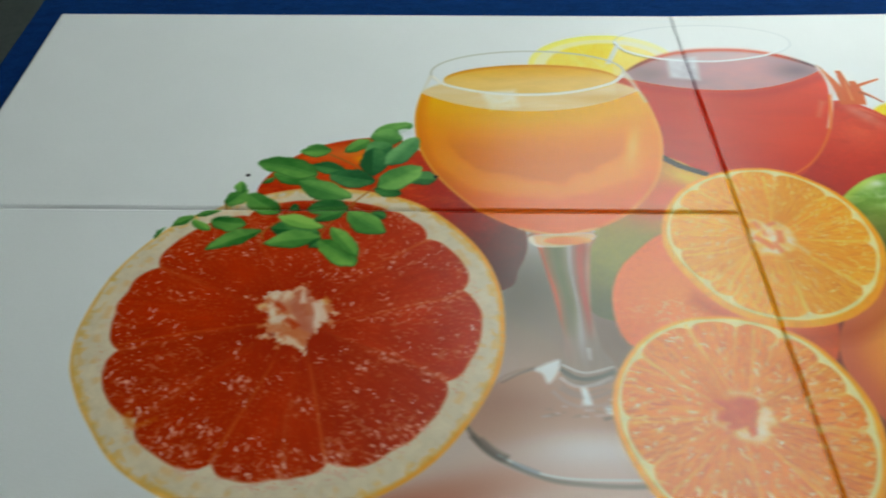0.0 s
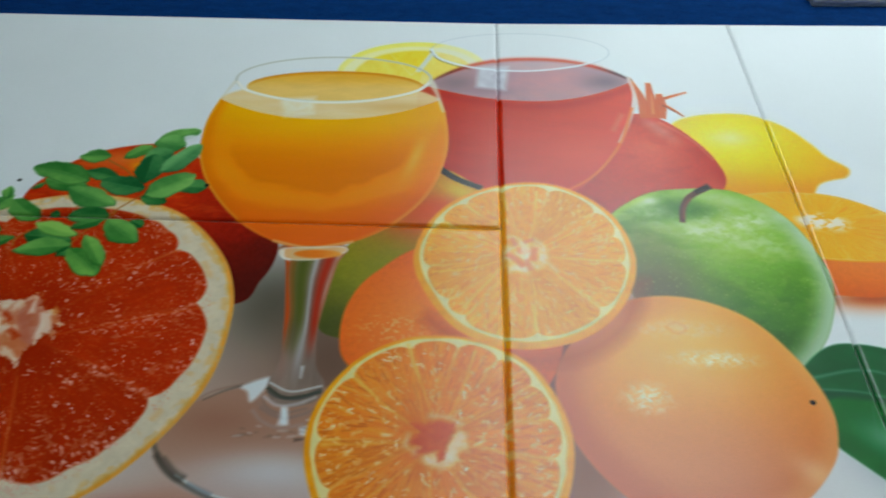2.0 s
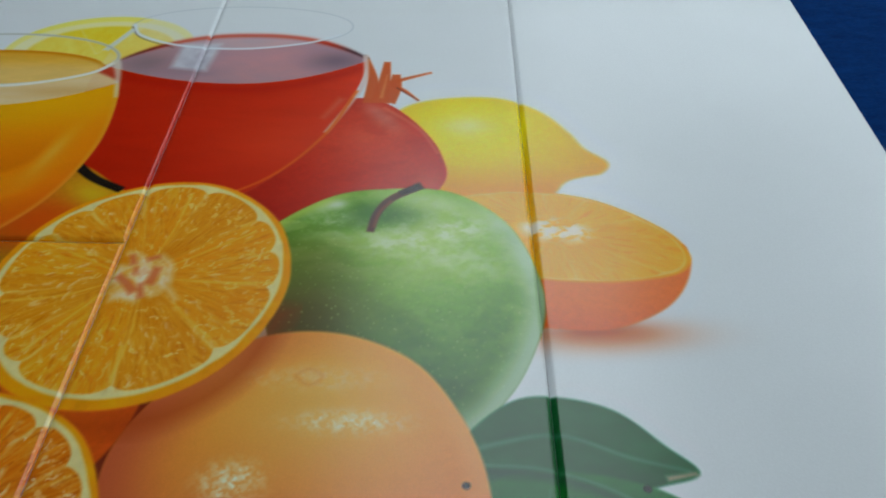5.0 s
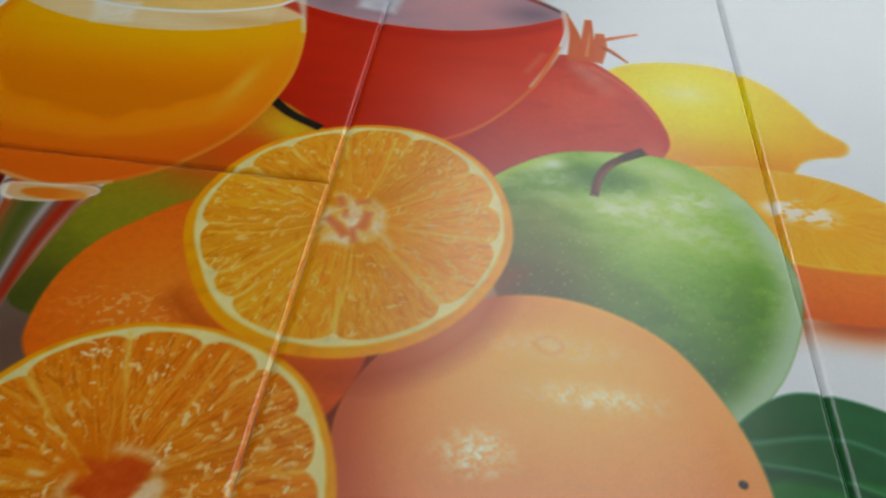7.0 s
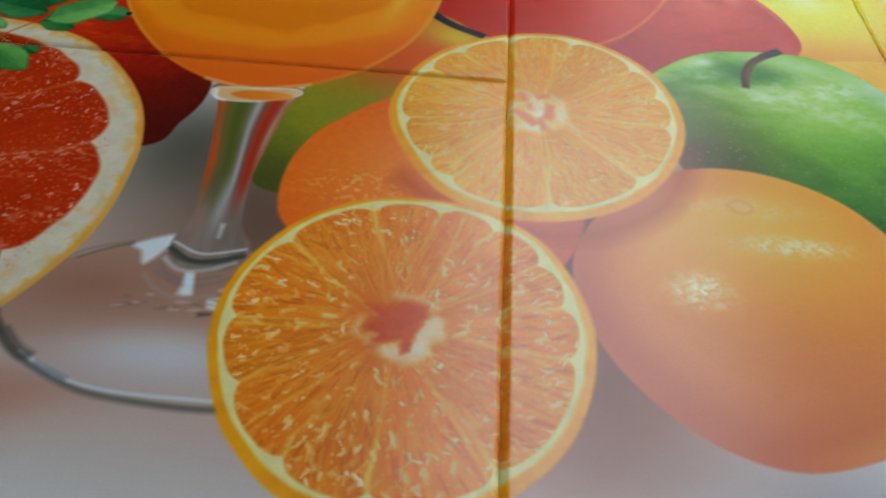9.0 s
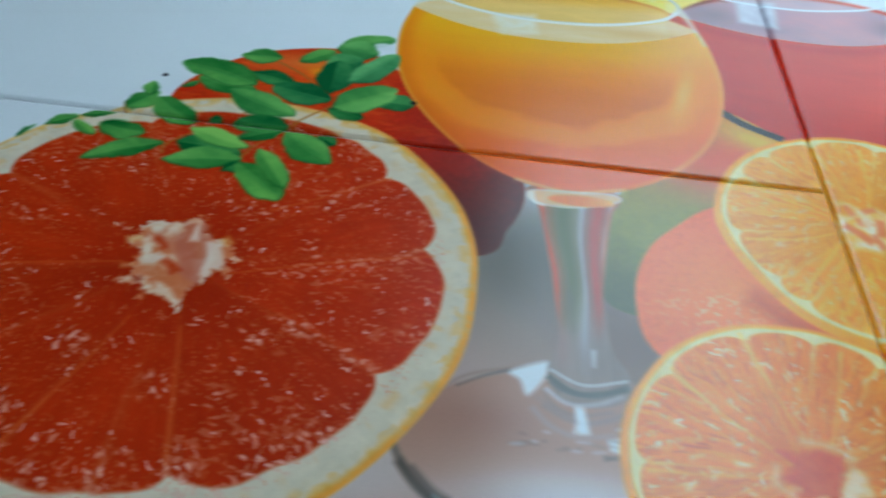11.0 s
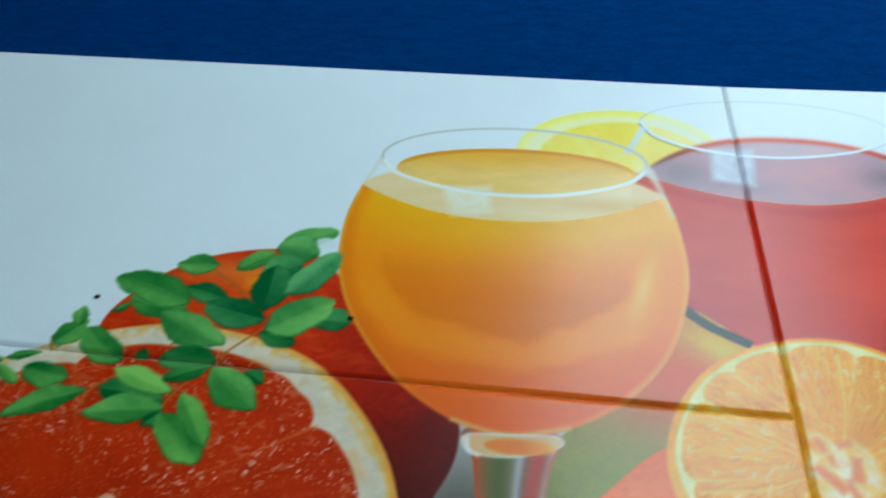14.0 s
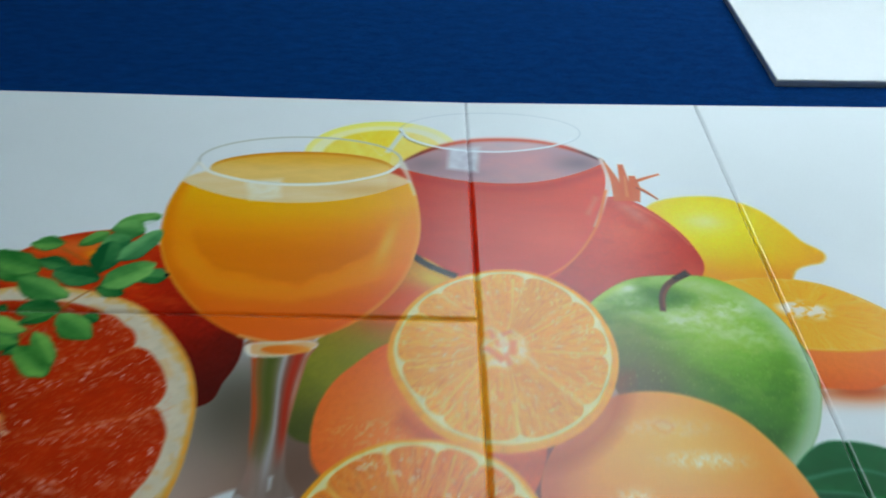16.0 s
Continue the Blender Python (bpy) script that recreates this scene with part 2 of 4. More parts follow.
class Area:
    """The ink spots round a closed outline, with their distance from it (negative inside)."""

    def __init__(self, outline, margin=6.0):
        q = self.outline = np.array(outline, float)
        lo, hi = q.min(0) - margin, q.max(0) + margin
        self.at = np.flatnonzero((PX > lo[0]) & (PX < hi[0]) & (PY > lo[1]) & (PY < hi[1]))
        self.x, self.y = PX[self.at], PY[self.at]
        best, inside = np.full(self.x.size, 1e9), np.zeros(self.x.size, bool)
        for (ax, ay), (bx, by) in zip(q, np.roll(q, -1, 0)):
            ex, ey = bx - ax, by - ay
            wx, wy = self.x - ax, self.y - ay
            k = np.clip((wx * ex + wy * ey) / (ex * ex + ey * ey + 1e-9), 0, 1)
            best = np.minimum(best, (wx - k * ex) ** 2 + (wy - k * ey) ** 2)
            if ey:
                inside ^= ((ay > self.y) != (by > self.y)) & (wx < ex * wy / ey)
        self.d = np.where(inside, -1, 1) * np.sqrt(best)
        self.mid, self.half = (q.max(0) + q.min(0)) / 2, (q.max(0) - q.min(0)) / 2
        self.u, self.v = (self.x - self.mid[0]) / self.half[0], (self.y - self.mid[1]) / self.half[1]

    def lay(self, colour, cover=1.0, soft=0.8, motif=None, grow=0.0):
        m = np.clip(0.5 - (self.d - grow) / (2 * soft), 0, 1) * cover
        INK[self.at] = INK[self.at] * (1 - m[:, None]) + colour * m[:, None]
        if motif:
            if motif not in NAMES:
                NAMES.append(motif)
            MOTIF[self.at[self.d < grow]] = NAMES.index(motif)
        return self

    def ring(self, width, colour, cover=1.0, soft=0.7):
        """Ink along the outline itself."""
        m = np.clip(0.5 - (np.abs(self.d) - width / 2) / (2 * soft), 0, 1) * cover
        INK[self.at] = INK[self.at] * (1 - m[:, None]) + np.array(colour) * m[:, None]
        return self

    def glint(self, cx, cy, rx, ry, turn=0.0, cover=0.7, colour=(1, 1, 1), power=1.0):
        """A soft light spot inside the outline."""
        c, s = np.cos(np.radians(turn)), np.sin(np.radians(turn))
        x, y = self.x - cx, self.y - cy
        r = ((c * x + s * y) / rx) ** 2 + ((c * y - s * x) / ry) ** 2
        return self.lay(np.array(colour, float), cover * np.exp(-r ** power))


def stroke(points, width, colour, cover=1.0, soft=0.7, motif=None):
    """A line of ink along points; width at both ends where it tapers."""
    p = np.array(points, float)
    t = np.linspace(0, 1, 8, endpoint=False)[:, None]
    ext = np.concatenate([[2 * p[0] - p[1]], p, [2 * p[-1] - p[-2]]])
    line = np.concatenate([0.5 * (2 * b + (c - a) * t + (2 * a - 5 * b + 4 * c - d) * t * t + (3 * b - a - 3 * c + d) * t ** 3)
                           for a, b, c, d in zip(ext, ext[1:], ext[2:], ext[3:])] + [p[-1:]])
    w = np.linspace(width[0], width[1], len(line))[:, None] / 2
    g = np.gradient(line, axis=0)
    g = np.stack([-g[:, 1], g[:, 0]], 1) / (np.linalg.norm(g, axis=1)[:, None] + 1e-9)
    a = Area(np.concatenate([line + g * w, (line - g * w)[::-1]]), 3)
    return a.lay(np.array(colour, float), cover, soft, motif)


def dashes(x, y, angle, cell, length, width, density, seed):
    """Scattered short strokes, one at most in each cell, turned to the angle given there; from 0 to 1."""
    out = np.zeros(x.size)
    i0, j0 = np.floor(x / cell).astype(np.int64), np.floor(y / cell).astype(np.int64)
    for di in (-1, 0, 1):
        for dj in (-1, 0, 1):
            i, j = i0 + di, j0 + dj
            h = [lattice(i, j, seed + k) for k in range(5)]
            dx, dy = x - (i + h[0]) * cell, y - (j + h[1]) * cell
            t = angle + (h[2] - 0.5) * 1.5
            along, side = dx * np.cos(t) + dy * np.sin(t), dy * np.cos(t) - dx * np.sin(t)
            side = side + 0.06 * (h[3] - 0.5) * along * along
            half = length * (0.25 + 0.75 * h[3])
            wide = width * (0.5 + 0.8 * h[4])
            d = np.hypot(np.maximum(np.abs(along) - half, 0), side) - wide * np.sqrt(np.clip(1 - (along / (half + wide)) ** 2, 0, 1))
            out = np.maximum(out, ease(0.55, -0.25, d) * (lattice(i, j, seed + 9) < density) * (0.45 + 0.55 * h[2]))
    return out


def citrus(outline, centre, motif, rind, pith, flesh, deep, notches, edge, white, core, seed, fleck=0.5, lean=(0, 0), inner=None, pale=None, veins=0.3, notch=0.085, skin=1.0, shallow=(), pulp=(), streaky=1.0, sacs=(7.0, 2.6, 0.62, 0.0)):
    """A cut citrus: rind, white pith, wedges of flesh between membranes, streaks of juice sacs, and a pithy core."""
    inner = rgb(228, 128, 88) if inner is None else inner
    pale = pith if pale is None else pale
    s = Area(outline)
    x, y = s.x - centre[0], s.y - centre[1]
    a, r = np.arctan2(y, x), np.hypot(x, y) + 1e-6
    q = s.outline - np.array(centre)
    qa = np.arctan2(q[:, 1], q[:, 0])
    o = np.argsort(qa)
    reach = np.interp(a, qa[o], np.hypot(q[:, 0], q[:, 1])[o], period=2 * np.pi)
    f = r / reach
    wob = cloud(a * 9 + 40, f * 2, seed) - 0.5
    # rind and pith
    s.lay(rind * (0.92 + 0.16 * clouds(s.x / 9, s.y / 9, seed + 1))[:, None], 1, 0.9, motif)
    shift = (lean[0] * x + lean[1] * y) / reach
    e = edge + shift + 0.012 * wob
    s.lay(blend(pith * 0.93, pith, clouds(s.x / 7, s.y / 7, seed + 2)), ease(-0.012, 0.016, 1 - e - f) * 0.97)
    # wedges
    n = np.sort(np.radians(np.array(notches, float)))
    ext = np.concatenate([[n[-1] - 2 * np.pi], n, [n[0] + 2 * np.pi]])
    warp = a + 0.05 * (cloud(f * 7 + 3, 2 * a, seed + 14) - 0.5)
    k = np.clip(np.searchsorted(ext, warp), 1, len(ext) - 1)
    d = np.minimum(warp - ext[k - 1], ext[k] - warp) * r
    size = reach.mean()
    depth = notch + 0 * d
    for q in shallow:
        depth = depth * (1 - 0.75 * np.exp(-((a - math.radians(q)) / 0.09) ** 2))
    base = np.interp(np.degrees(a), [q[0] for q in pulp], [q[1] for q in pulp]) / reach if pulp else 1 - e - white
    rim = base - depth * np.exp(-(d / (0.05 * size)) ** 1.1) + 0.02 * wob
    wedge = ease(-0.010, 0.012, rim - f)
    streak = 0.6 * cloud(a * 30 + k * 5, f * 4.5 + 9, seed + 4) + 0.4 * cloud(a * 62 + k * 3, f * 9, seed + 15)
    broad = clouds(s.x / 20, s.y / 20, seed + 5)
    tone = blend(deep, flesh, np.clip(0.12 + (0.25 + 0.75 * (0.5 + streaky * (streak - 0.5)) * ease(0.1, 0.45, f)) * (0.5 + 0.8 * broad), 0, 1))
    s.lay(tone * (0.96 + 0.06 * lattice(k.astype(np.int64), 0 * k.astype(np.int64), seed))[:, None], wedge)
    # light on the juice sacs: short strokes, denser towards the rim
    thick = ease(0.38, 0.72, cloud(s.x / 12, s.y / 9, seed + 8) + 0.28 * ease(0.55, 0.85, f))
    cell, long_, wide_, curl = sacs
    wx = s.x + curl * (cloud(s.x / 3.2, s.y / 3.2, seed + 61) - 0.5) * 2
    wy = s.y + curl * (cloud(s.x / 2.6 + 9, s.y / 2.6, seed + 62) - 0.5) * 2
    long_ones = dashes(wx, wy, a + 1.1 * (cloud(s.x / 30, s.y / 30, seed + 24) - 0.2), cell, long_, wide_, 0.66, seed + 300)
    short_ones = dashes(s.x, s.y, a, 3.6, 0.5, 0.42, 0.5, seed + 400)
    s.lay(blend(flesh, pale, 0.8), np.maximum(long_ones * (0.12 + 0.88 * thick), 0.6 * short_ones * (0.3 + 0.7 * thick)) * wedge * fleck * ease(0.12, 0.3, f))
    vein = ease(0.62, 0.80, cloud(a * 46 + 11, f * 3.2, seed + 18))
    s.lay(blend(flesh, pith, 0.45), vein * wedge * veins * 0.6 * ease(0.15, 0.4, f))
    if veins > 0.1:
        # long cell walls along the wedges
        walls = dashes(r * 0.55, a * size * 0.75, 0 * a, 5.0, 3.6, 0.35, 0.7, seed + 500)
        s.lay(blend(flesh, pith, 0.55), walls * wedge * veins * ease(0.15, 0.35, f))
        pits = dashes(r * 0.5 + 31, a * size * 0.75 + 17, 0 * a, 6.0, 3.6, 0.6, 0.6, seed + 600)
        s.lay(deep * 0.93, pits * wedge * 0.55 * ease(0.15, 0.35, f))
    s.lay(blend(flesh, pith, 0.6), wedge * np.exp(-(d / (0.010 * size + 0.6)) ** 2) * skin * (0.2 + 0.65 * ease(0.45, 0.9, f)) * (0.35 + 0.9 * cloud(f * 12, k * 2.0, seed + 9)))
    # core: a ragged patch of pith with blades of inner skin
    torn = 0.5 * clouds(s.x / 6, s.y / 6, seed + 11) + 0.5 * clouds(s.x / 2.6, s.y / 2.6, seed + 22) - 0.5
    rag = core * (0.70 + 0.6 * cloud(a * 1.3 + 20, 0 * a, seed + 10)) + core * 0.75 * torn
    s.lay(blend(pith, np.ones(3), 0.3), ease(0.02, -0.03, f - rag) * (0.62 + 0.5 * clouds(s.x / 3, s.y / 3, seed + 23)))
    blade = cloud(a * 2.1 + 30, f * 5, seed + 12) + 0.5 * torn
    s.lay(inner, ease(0.02, -0.05, f - rag * 0.86) * ease(0.30, 0.62, blade) * 0.8)
    s.lay(blend(inner, deep, 0.45), ease(0.02, -0.03, f - rag * 0.5) * ease(0.50, 0.62, cloud(s.x / 3.4, s.y / 4.4, seed + 20)) * 0.8)
    return s, a, f


def ball(outline, motif, stops, light=(-0.3, 0.5), grain=0.06, seed=1, soft=0.9):
    """A round fruit: tones run from the lit side to the far rim."""
    s = Area(outline)
    t = np.hypot(s.u - light[0], s.v - light[1]) / (1 + np.hypot(*light))
    t = t + grain * (clouds(s.x / 12, s.y / 12, seed) - 0.5)
    c = np.zeros((t.size, 3))
    at = [q[0] for q in stops]
    for ch in range(3):
        c[:, ch] = np.interp(t, at, [q[1][ch] for q in stops])
    c *= (1 + grain * (clouds(s.x / 2.5, s.y / 2.5, seed + 3) - 0.5))[:, None]
    return s.lay(c, 1, soft, motif)


# ground of the picture: white, with the fruits' warm shade on the cloth they lie on
ground = Area([(-720, 40), (540, 40), (540, -660), (-720, -660)], 1)
ground.lay(rgb(243, 246, 247) * (0.985 + 0.02 * clouds(ground.x / 90, ground.y / 90, 3))[:, None], 1, 1, None, 50)
ground.glint(-150, -480, 150, 110, 0, 0.85, rgb(190, 156, 144))
ground.glint(-172, -395, 52, 50, 0, 0.82, rgb(98, 94, 82))
ground.glint(-118, -445, 44, 50, 0, 0.7, rgb(104, 74, 62))
ground.glint(20, -545, 120, 55, 0, 0.75, rgb(190, 128, 112))
ground.glint(-330, -585, 190, 26, 8, 0.45, rgb(222, 190, 176))
ground.glint(-285, -576, 105, 17, 14, 0.75, rgb(188, 116, 100))
ground.glint(40, -452, 42, 55, 0, 1.0, rgb(132, 46, 28))
ground.glint(46, -525, 40, 60, 0, 0.85, rgb(150, 84, 66))
ground.glint(60, -440, 40, 30, 0, 0.9, rgb(140, 50, 30))
ground.glint(110, -430, 40, 40, 0, 0.8, rgb(120, 90, 40))
ground.glint(150, -585, 90, 20, -8, 0.35, rgb(160, 150, 160))
ground.glint(284, -385, 40, 10, 2, 0.8, rgb(226, 140, 100))
ground.glint(276, -382, 26, 6, 2, 0.8, rgb(196, 88, 48))
ground.glint(245, -520, 34, 22, -40, 0.4, rgb(150, 160, 165))

# lemon slice behind the glasses
lem = Area(oval(-86, -92, 76, 52, 4))
lem.lay(rgb(252, 242, 140), 0.92, 1.2, "printed_lemon_slice")
Area(oval(-86, -94, 70, 46, 4)).lay(rgb(252, 246, 200), 0.9, 1.5)
wedge = Area(oval(-84, -96, 60, 40, 4))
wedge.lay(blend(rgb(250, 205, 40), rgb(255, 232, 90), clouds(wedge.x / 8, wedge.y / 14, 5)), 0.78, 2)
stroke([(-86, -100), (-110, -62)], (2, 2), rgb(255, 246, 190), 0.3)
stroke([(-86, -100), (-60, -60)], (2, 2), rgb(255, 246, 190), 0.3)

# lemon
s = ball(rounded([(160, -178), (188, -162), (233, -160), (264, -177), (282, -202), (291, -220), (305, -235), (300, -246), (287, -250), (274, -256), (256, -275), (200, -285), (165, -260), (150, -215)]),
         "printed_lemon", [(0, rgb(255, 242, 130)), (0.3, rgb(252, 226, 44)), (0.7, rgb(243, 196, 26)), (1.1, rgb(230, 160, 44))], (-0.2, 0.45), 0.06, 11, 2.0)
s.glint(210, -196, 24, 12, 8, 0.3)
s.lay(rgb(236, 160, 50), 0.6 * ease(-0.15, -0.75, s.v))

# half orange
cut = rounded([(190, -285), (202, -271), (241, -265), (289, -273), (328, -298), (342, -320), (335, -337), (301, -345), (257, -344), (215, -335)])
s = ball(rounded([(195, -300), (257, -325), (330, -312), (342, -322), (336, -345), (320, -365), (293, -379), (268, -381), (240, -375), (205, -345)]), "printed_half_orange",
         [(0, rgb(240, 150, 80)), (0.6, rgb(236, 132, 62)), (1.1, rgb(222, 108, 52))], (0.2, 0.2), 0.05, 12)
citrus(cut, (262, -302), "printed_half_orange", rgb(248, 176, 40), rgb(252, 214, 116), rgb(252, 194, 68), rgb(247, 172, 38),
       (-160, -120, -75, -30, 10, 50, 95, 140), 0.03, 0.02, 0.06, 61, 0.5, notch=0.03)
hc = Area(oval(264, -302, 22, 10, -8))
hc.lay(rgb(254, 244, 232), 0.95 * ease(0.25, 0.55, clouds(hc.x / 6, hc.y / 4, 35)), 4)

# pomegranate behind the red glass
s = ball(rounded([(100, -170), (131, -160), (153, -168), (176, -194), (192, -226), (194, -258), (165, -290), (110, -310), (60, -300), (40, -250)]), "printed_pomegranate",
         [(0, rgb(226, 88, 66)), (0.45, rgb(205, 52, 36)), (1.0, rgb(180, 34, 26))], (0.25, 0.35), 0.06, 13)
s.glint(148, -182, 22, 8, -52, 0.35)
s.glint(186, -262, 10, 16, 10, 0.3, rgb(240, 150, 140))
s.lay(rgb(160, 22, 14), 0.15 * ease(0.5, 0.8, clouds(s.x / 22, s.y / 14, 42)))
stroke([(150, -172), (176, -198), (190, -226)], (2.5, 1.5), rgb(240, 150, 130), 0.55, 1.5)
for pts, w in (([(140, -166), (139, -135), (132, -103)], (13, 3)), ([(146, -166), (148, -140), (149, -110)], (14, 5)), ([(150, -165), (156, -146), (157, -128)], (16, 6)),
               ([(152, -140), (166, -133), (184, -125)], (5, 2)), ([(153, -142), (164, -150), (175, -163)], (5, 1.5))):
    stroke(pts, w, rgb(214, 104, 58), 0.95, 1.0, "printed_pomegranate")
stroke([(147, -160), (150, -128)], (3, 1), rgb(235, 160, 110), 0.7, 1)
stroke([(158, -146), (175, -163)], (1.2, 1), rgb(120, 50, 40), 0.8, 0.7)
stroke([(130, -100), (134, -106)], (3, 2), rgb(130, 110, 100), 0.7)

# red juice glass
bowl = rounded([(-68, -60), (-76, -100), (-78, -150), (-68, -215), (-40, -262), (0, -285), (40, -282), (75, -258), (108, -206), (127, -152), (132, -105), (117, -57), (70, -30), (24, -22), (-30, -30)])
gl = Area(bowl)
arc = -141 + np.where(gl.x < 36, 20, 34) * ((gl.x - 36) / 98) ** 2
gl.lay(rgb(240, 244, 246), 0.3, 1.0, "printed_red_juice_glass")
gl.lay(blend(rgb(222, 66, 40), rgb(190, 34, 14), 0.45 - 0.4 * gl.u - 0.25 * gl.v) * (0.97 + 0.06 * clouds(gl.x / 40, gl.y / 12, 4))[:, None], ease(1.0, -1.0, gl.y - arc))
gl.lay(rgb(232, 92, 70), 0.4 * np.exp(-((gl.x - 80) / 50) ** 2 - ((gl.y + 215) / 34) ** 2) * ease(1.0, -1.0, gl.y - arc))
gl.lay(rgb(180, 22, 10), 0.45 * np.exp(-((gl.y - arc + 8) / 7) ** 2) * ease(1.0, -1.0, gl.y - arc))
back = -70 - 36 * (np.abs(gl.x - 36) / 98) ** 2.4
wall = ease(-1.0, 1.0, gl.y - arc) * ease(1.0, -1.0, gl.y - back)
gl.lay(blend(rgb(216, 166, 172), rgb(190, 164, 176), clouds(gl.x / 22, gl.y / 14, 6)), wall * 0.95)
for cx, cy, rx, ry, k, c in ((-42, -112, 22, 14, 0.5, rgb(138, 128, 140)), (106, -108, 24, 13, 0.65, rgb(120, 112, 128)), (60, -104, 40, 16, 0.5, rgb(230, 172, 178)), (-10, -125, 30, 8, 0.4, rgb(170, 150, 160))):
    gl.lay(c, k * wall * np.exp(-((gl.x - cx) / rx) ** 2 - ((gl.y - cy) / ry) ** 2))
gl.lay(rgb(206, 48, 34), 0.85 * np.exp(-((gl.y - back) / 3.2) ** 2) * ease(-75, -20, gl.x) * ease(128, 100, gl.x))
gl.lay(rgb(70, 36, 42), 0.75 * np.exp(-((gl.y - back) / 2.6) ** 2) * np.exp(-((gl.x - 122) / 15) ** 2))
gl.lay(rgb(90, 40, 36), 0.6 * np.exp(-((gl.y - back) / 2.4) ** 2) * np.exp(-((gl.x + 48) / 16) ** 2))
pane = Area([(-19, -84), (12, -83), (8, -124), (-21, -119)])
pane.lay(blend(rgb(236, 242, 246), rgb(206, 206, 216), clouds(pane.x / 8, pane.y / 10, 33)), 0.85, 3.0)
rim = Area(oval(24, -56, 93, 34))
rim.lay(rgb(246, 249, 250), 0.28, 1.0)
rim.ring(1.2, rgb(200, 208, 214), 0.5)
stroke([(-68, -52), (-58, -70), (-22, -86), (30, -91), (80, -82), (108, -68)], (3.4, 2.4), rgb(244, 249, 252), 0.95, 0.8)
stroke([(-69, -56), (-57, -74), (-26, -90)], (1.2, 1.0), rgb(120, 110, 110), 0.6, 0.8)
stroke([(-66, -60), (-80, -94)], (5, 6), rgb(232, 238, 238), 0.85, 1.2)
stroke([(131, -100), (133, -135), (125, -165), (110, -203)], (4.5, 3.5), rgb(240, 218, 212), 0.85, 1.2)
stroke([(128, -150), (110, -205), (78, -252), (30, -283)], (3.0, 1.8), rgb(230, 116, 50), 0.85, 1.0)
stroke([(118, -160), (106, -186)], (6, 4), rgb(232, 140, 126), 0.5, 2.4)

# mango and its dark stalk
s = ball(rounded([(-60, -240), (-20, -262), (20, -300), (30, -350), (0, -400), (-60, -430), (-115, -428), (-138, -415), (-138, -372), (-122, -332), (-90, -290)]), "printed_mango",
         [(0, rgb(214, 168, 50)), (0.35, rgb(206, 128, 48)), (0.62, rgb(168, 156, 48)), (0.85, rgb(156, 152, 52)), (1.15, rgb(116, 120, 42))], (0.35, 0.75), 0.12, 14)
s.glint(-62, -298, 44, 24, 34, 0.9, rgb(222, 92, 34))
s.glint(-34, -270, 22, 12, -30, 0.9, rgb(226, 192, 62))
s.glint(-90, -350, 40, 30, 30, 0.5, rgb(150, 150, 56))
s.glint(-128, -415, 30, 30, 0, 0.5, rgb(70, 78, 50))
stroke([(-54, -240), (-38, -254), (-16, -266)], (7, 6), rgb(44, 34, 30), 0.95, 0.8, "printed_mango")

# orange behind the slices
s = ball(rounded([(-55, -335), (-98, -362), (-117, -393), (-120, -428), (-110, -452), (-70, -480), (0, -490), (40, -440), (30, -360)]), "printed_orange",
         [(0, rgb(242, 146, 62)), (0.5, rgb(236, 124, 48)), (1.1, rgb(212, 92, 34))], (-0.3, 0.1), 0.08, 15)
sp = ease(0.6, 0.8, cloud(s.x / 2.4, s.y / 2.0, 44)) * np.exp(-((s.x + 78) / 26) ** 2 - ((s.y + 418) / 14) ** 2)
s.lay(rgb(255, 200, 140), sp * 0.8)

# dark red fruit behind the herbs
s = ball(rounded([(-410, -285), (-395, -250), (-365, -224), (-325, -212), (-290, -214), (-262, -240), (-225, -290), (-186, -325), (-180, -348), (-188, -374), (-206, -398), (-300, -400), (-390, -330)]), "printed_red_fruit",
         [(0, rgb(214, 78, 34)), (0.4, rgb(192, 48, 24)), (0.75, rgb(156, 28, 18)), (1.0, rgb(116, 22, 16)), (1.2, rgb(88, 18, 16))], (-0.35, 0.5), 0.16, 16)
s.glint(-330, -232, 46, 12, 4, 0.7, rgb(236, 150, 90))
s.glint(-318, -242, 12, 8, 0, 0.9, rgb(240, 180, 40))
s.glint(-380, -268, 30, 8, -20, 0.5, rgb(240, 120, 60))
s.glint(-205, -378, 30, 34, -30, 0.5, rgb(96, 24, 24))
s.lay(rgb(228, 108, 48), 0.4 * ease(0.5, 0.75, clouds(s.x / 14, s.y / 5, 174)) * ease(-0.3, 0.5, s.v))

# orange juice glass: bowl, stem and foot
foot = Area(oval(-150, -512, 82, 45))
foot.lay(blend(rgb(190, 148, 132), rgb(212, 190, 186), ease(-0.2, -0.9, foot.v)), 0.75, 1.2, "printed_orange_juice_glass")
foot.glint(-195, -497, 34, 15, 0, 0.5, rgb(166, 118, 104))
foot.glint(-150, -535, 60, 14, 0, 0.6, rgb(230, 226, 230))
stroke([(-232, -514), (-222, -530), (-209, -540), (-186, -551), (-163, -556), (-120, -558), (-90, -550)], (2.8, 3.0), rgb(104, 104, 96), 0.7, 1.4)
stroke([(-212, -536), (-188, -548), (-163, -553), (-120, -554)], (1.4, 1.6), rgb(226, 236, 236), 0.9, 0.8)
stroke([(-228, -522), (-212, -537), (-206, -539)], (4, 3.5), rgb(70, 68, 62), 0.5, 1.8)
stroke([(-229, -500), (-205, -476), (-176, -466)], (1.2, 1.2), rgb(150, 120, 110), 0.5, 1.2)
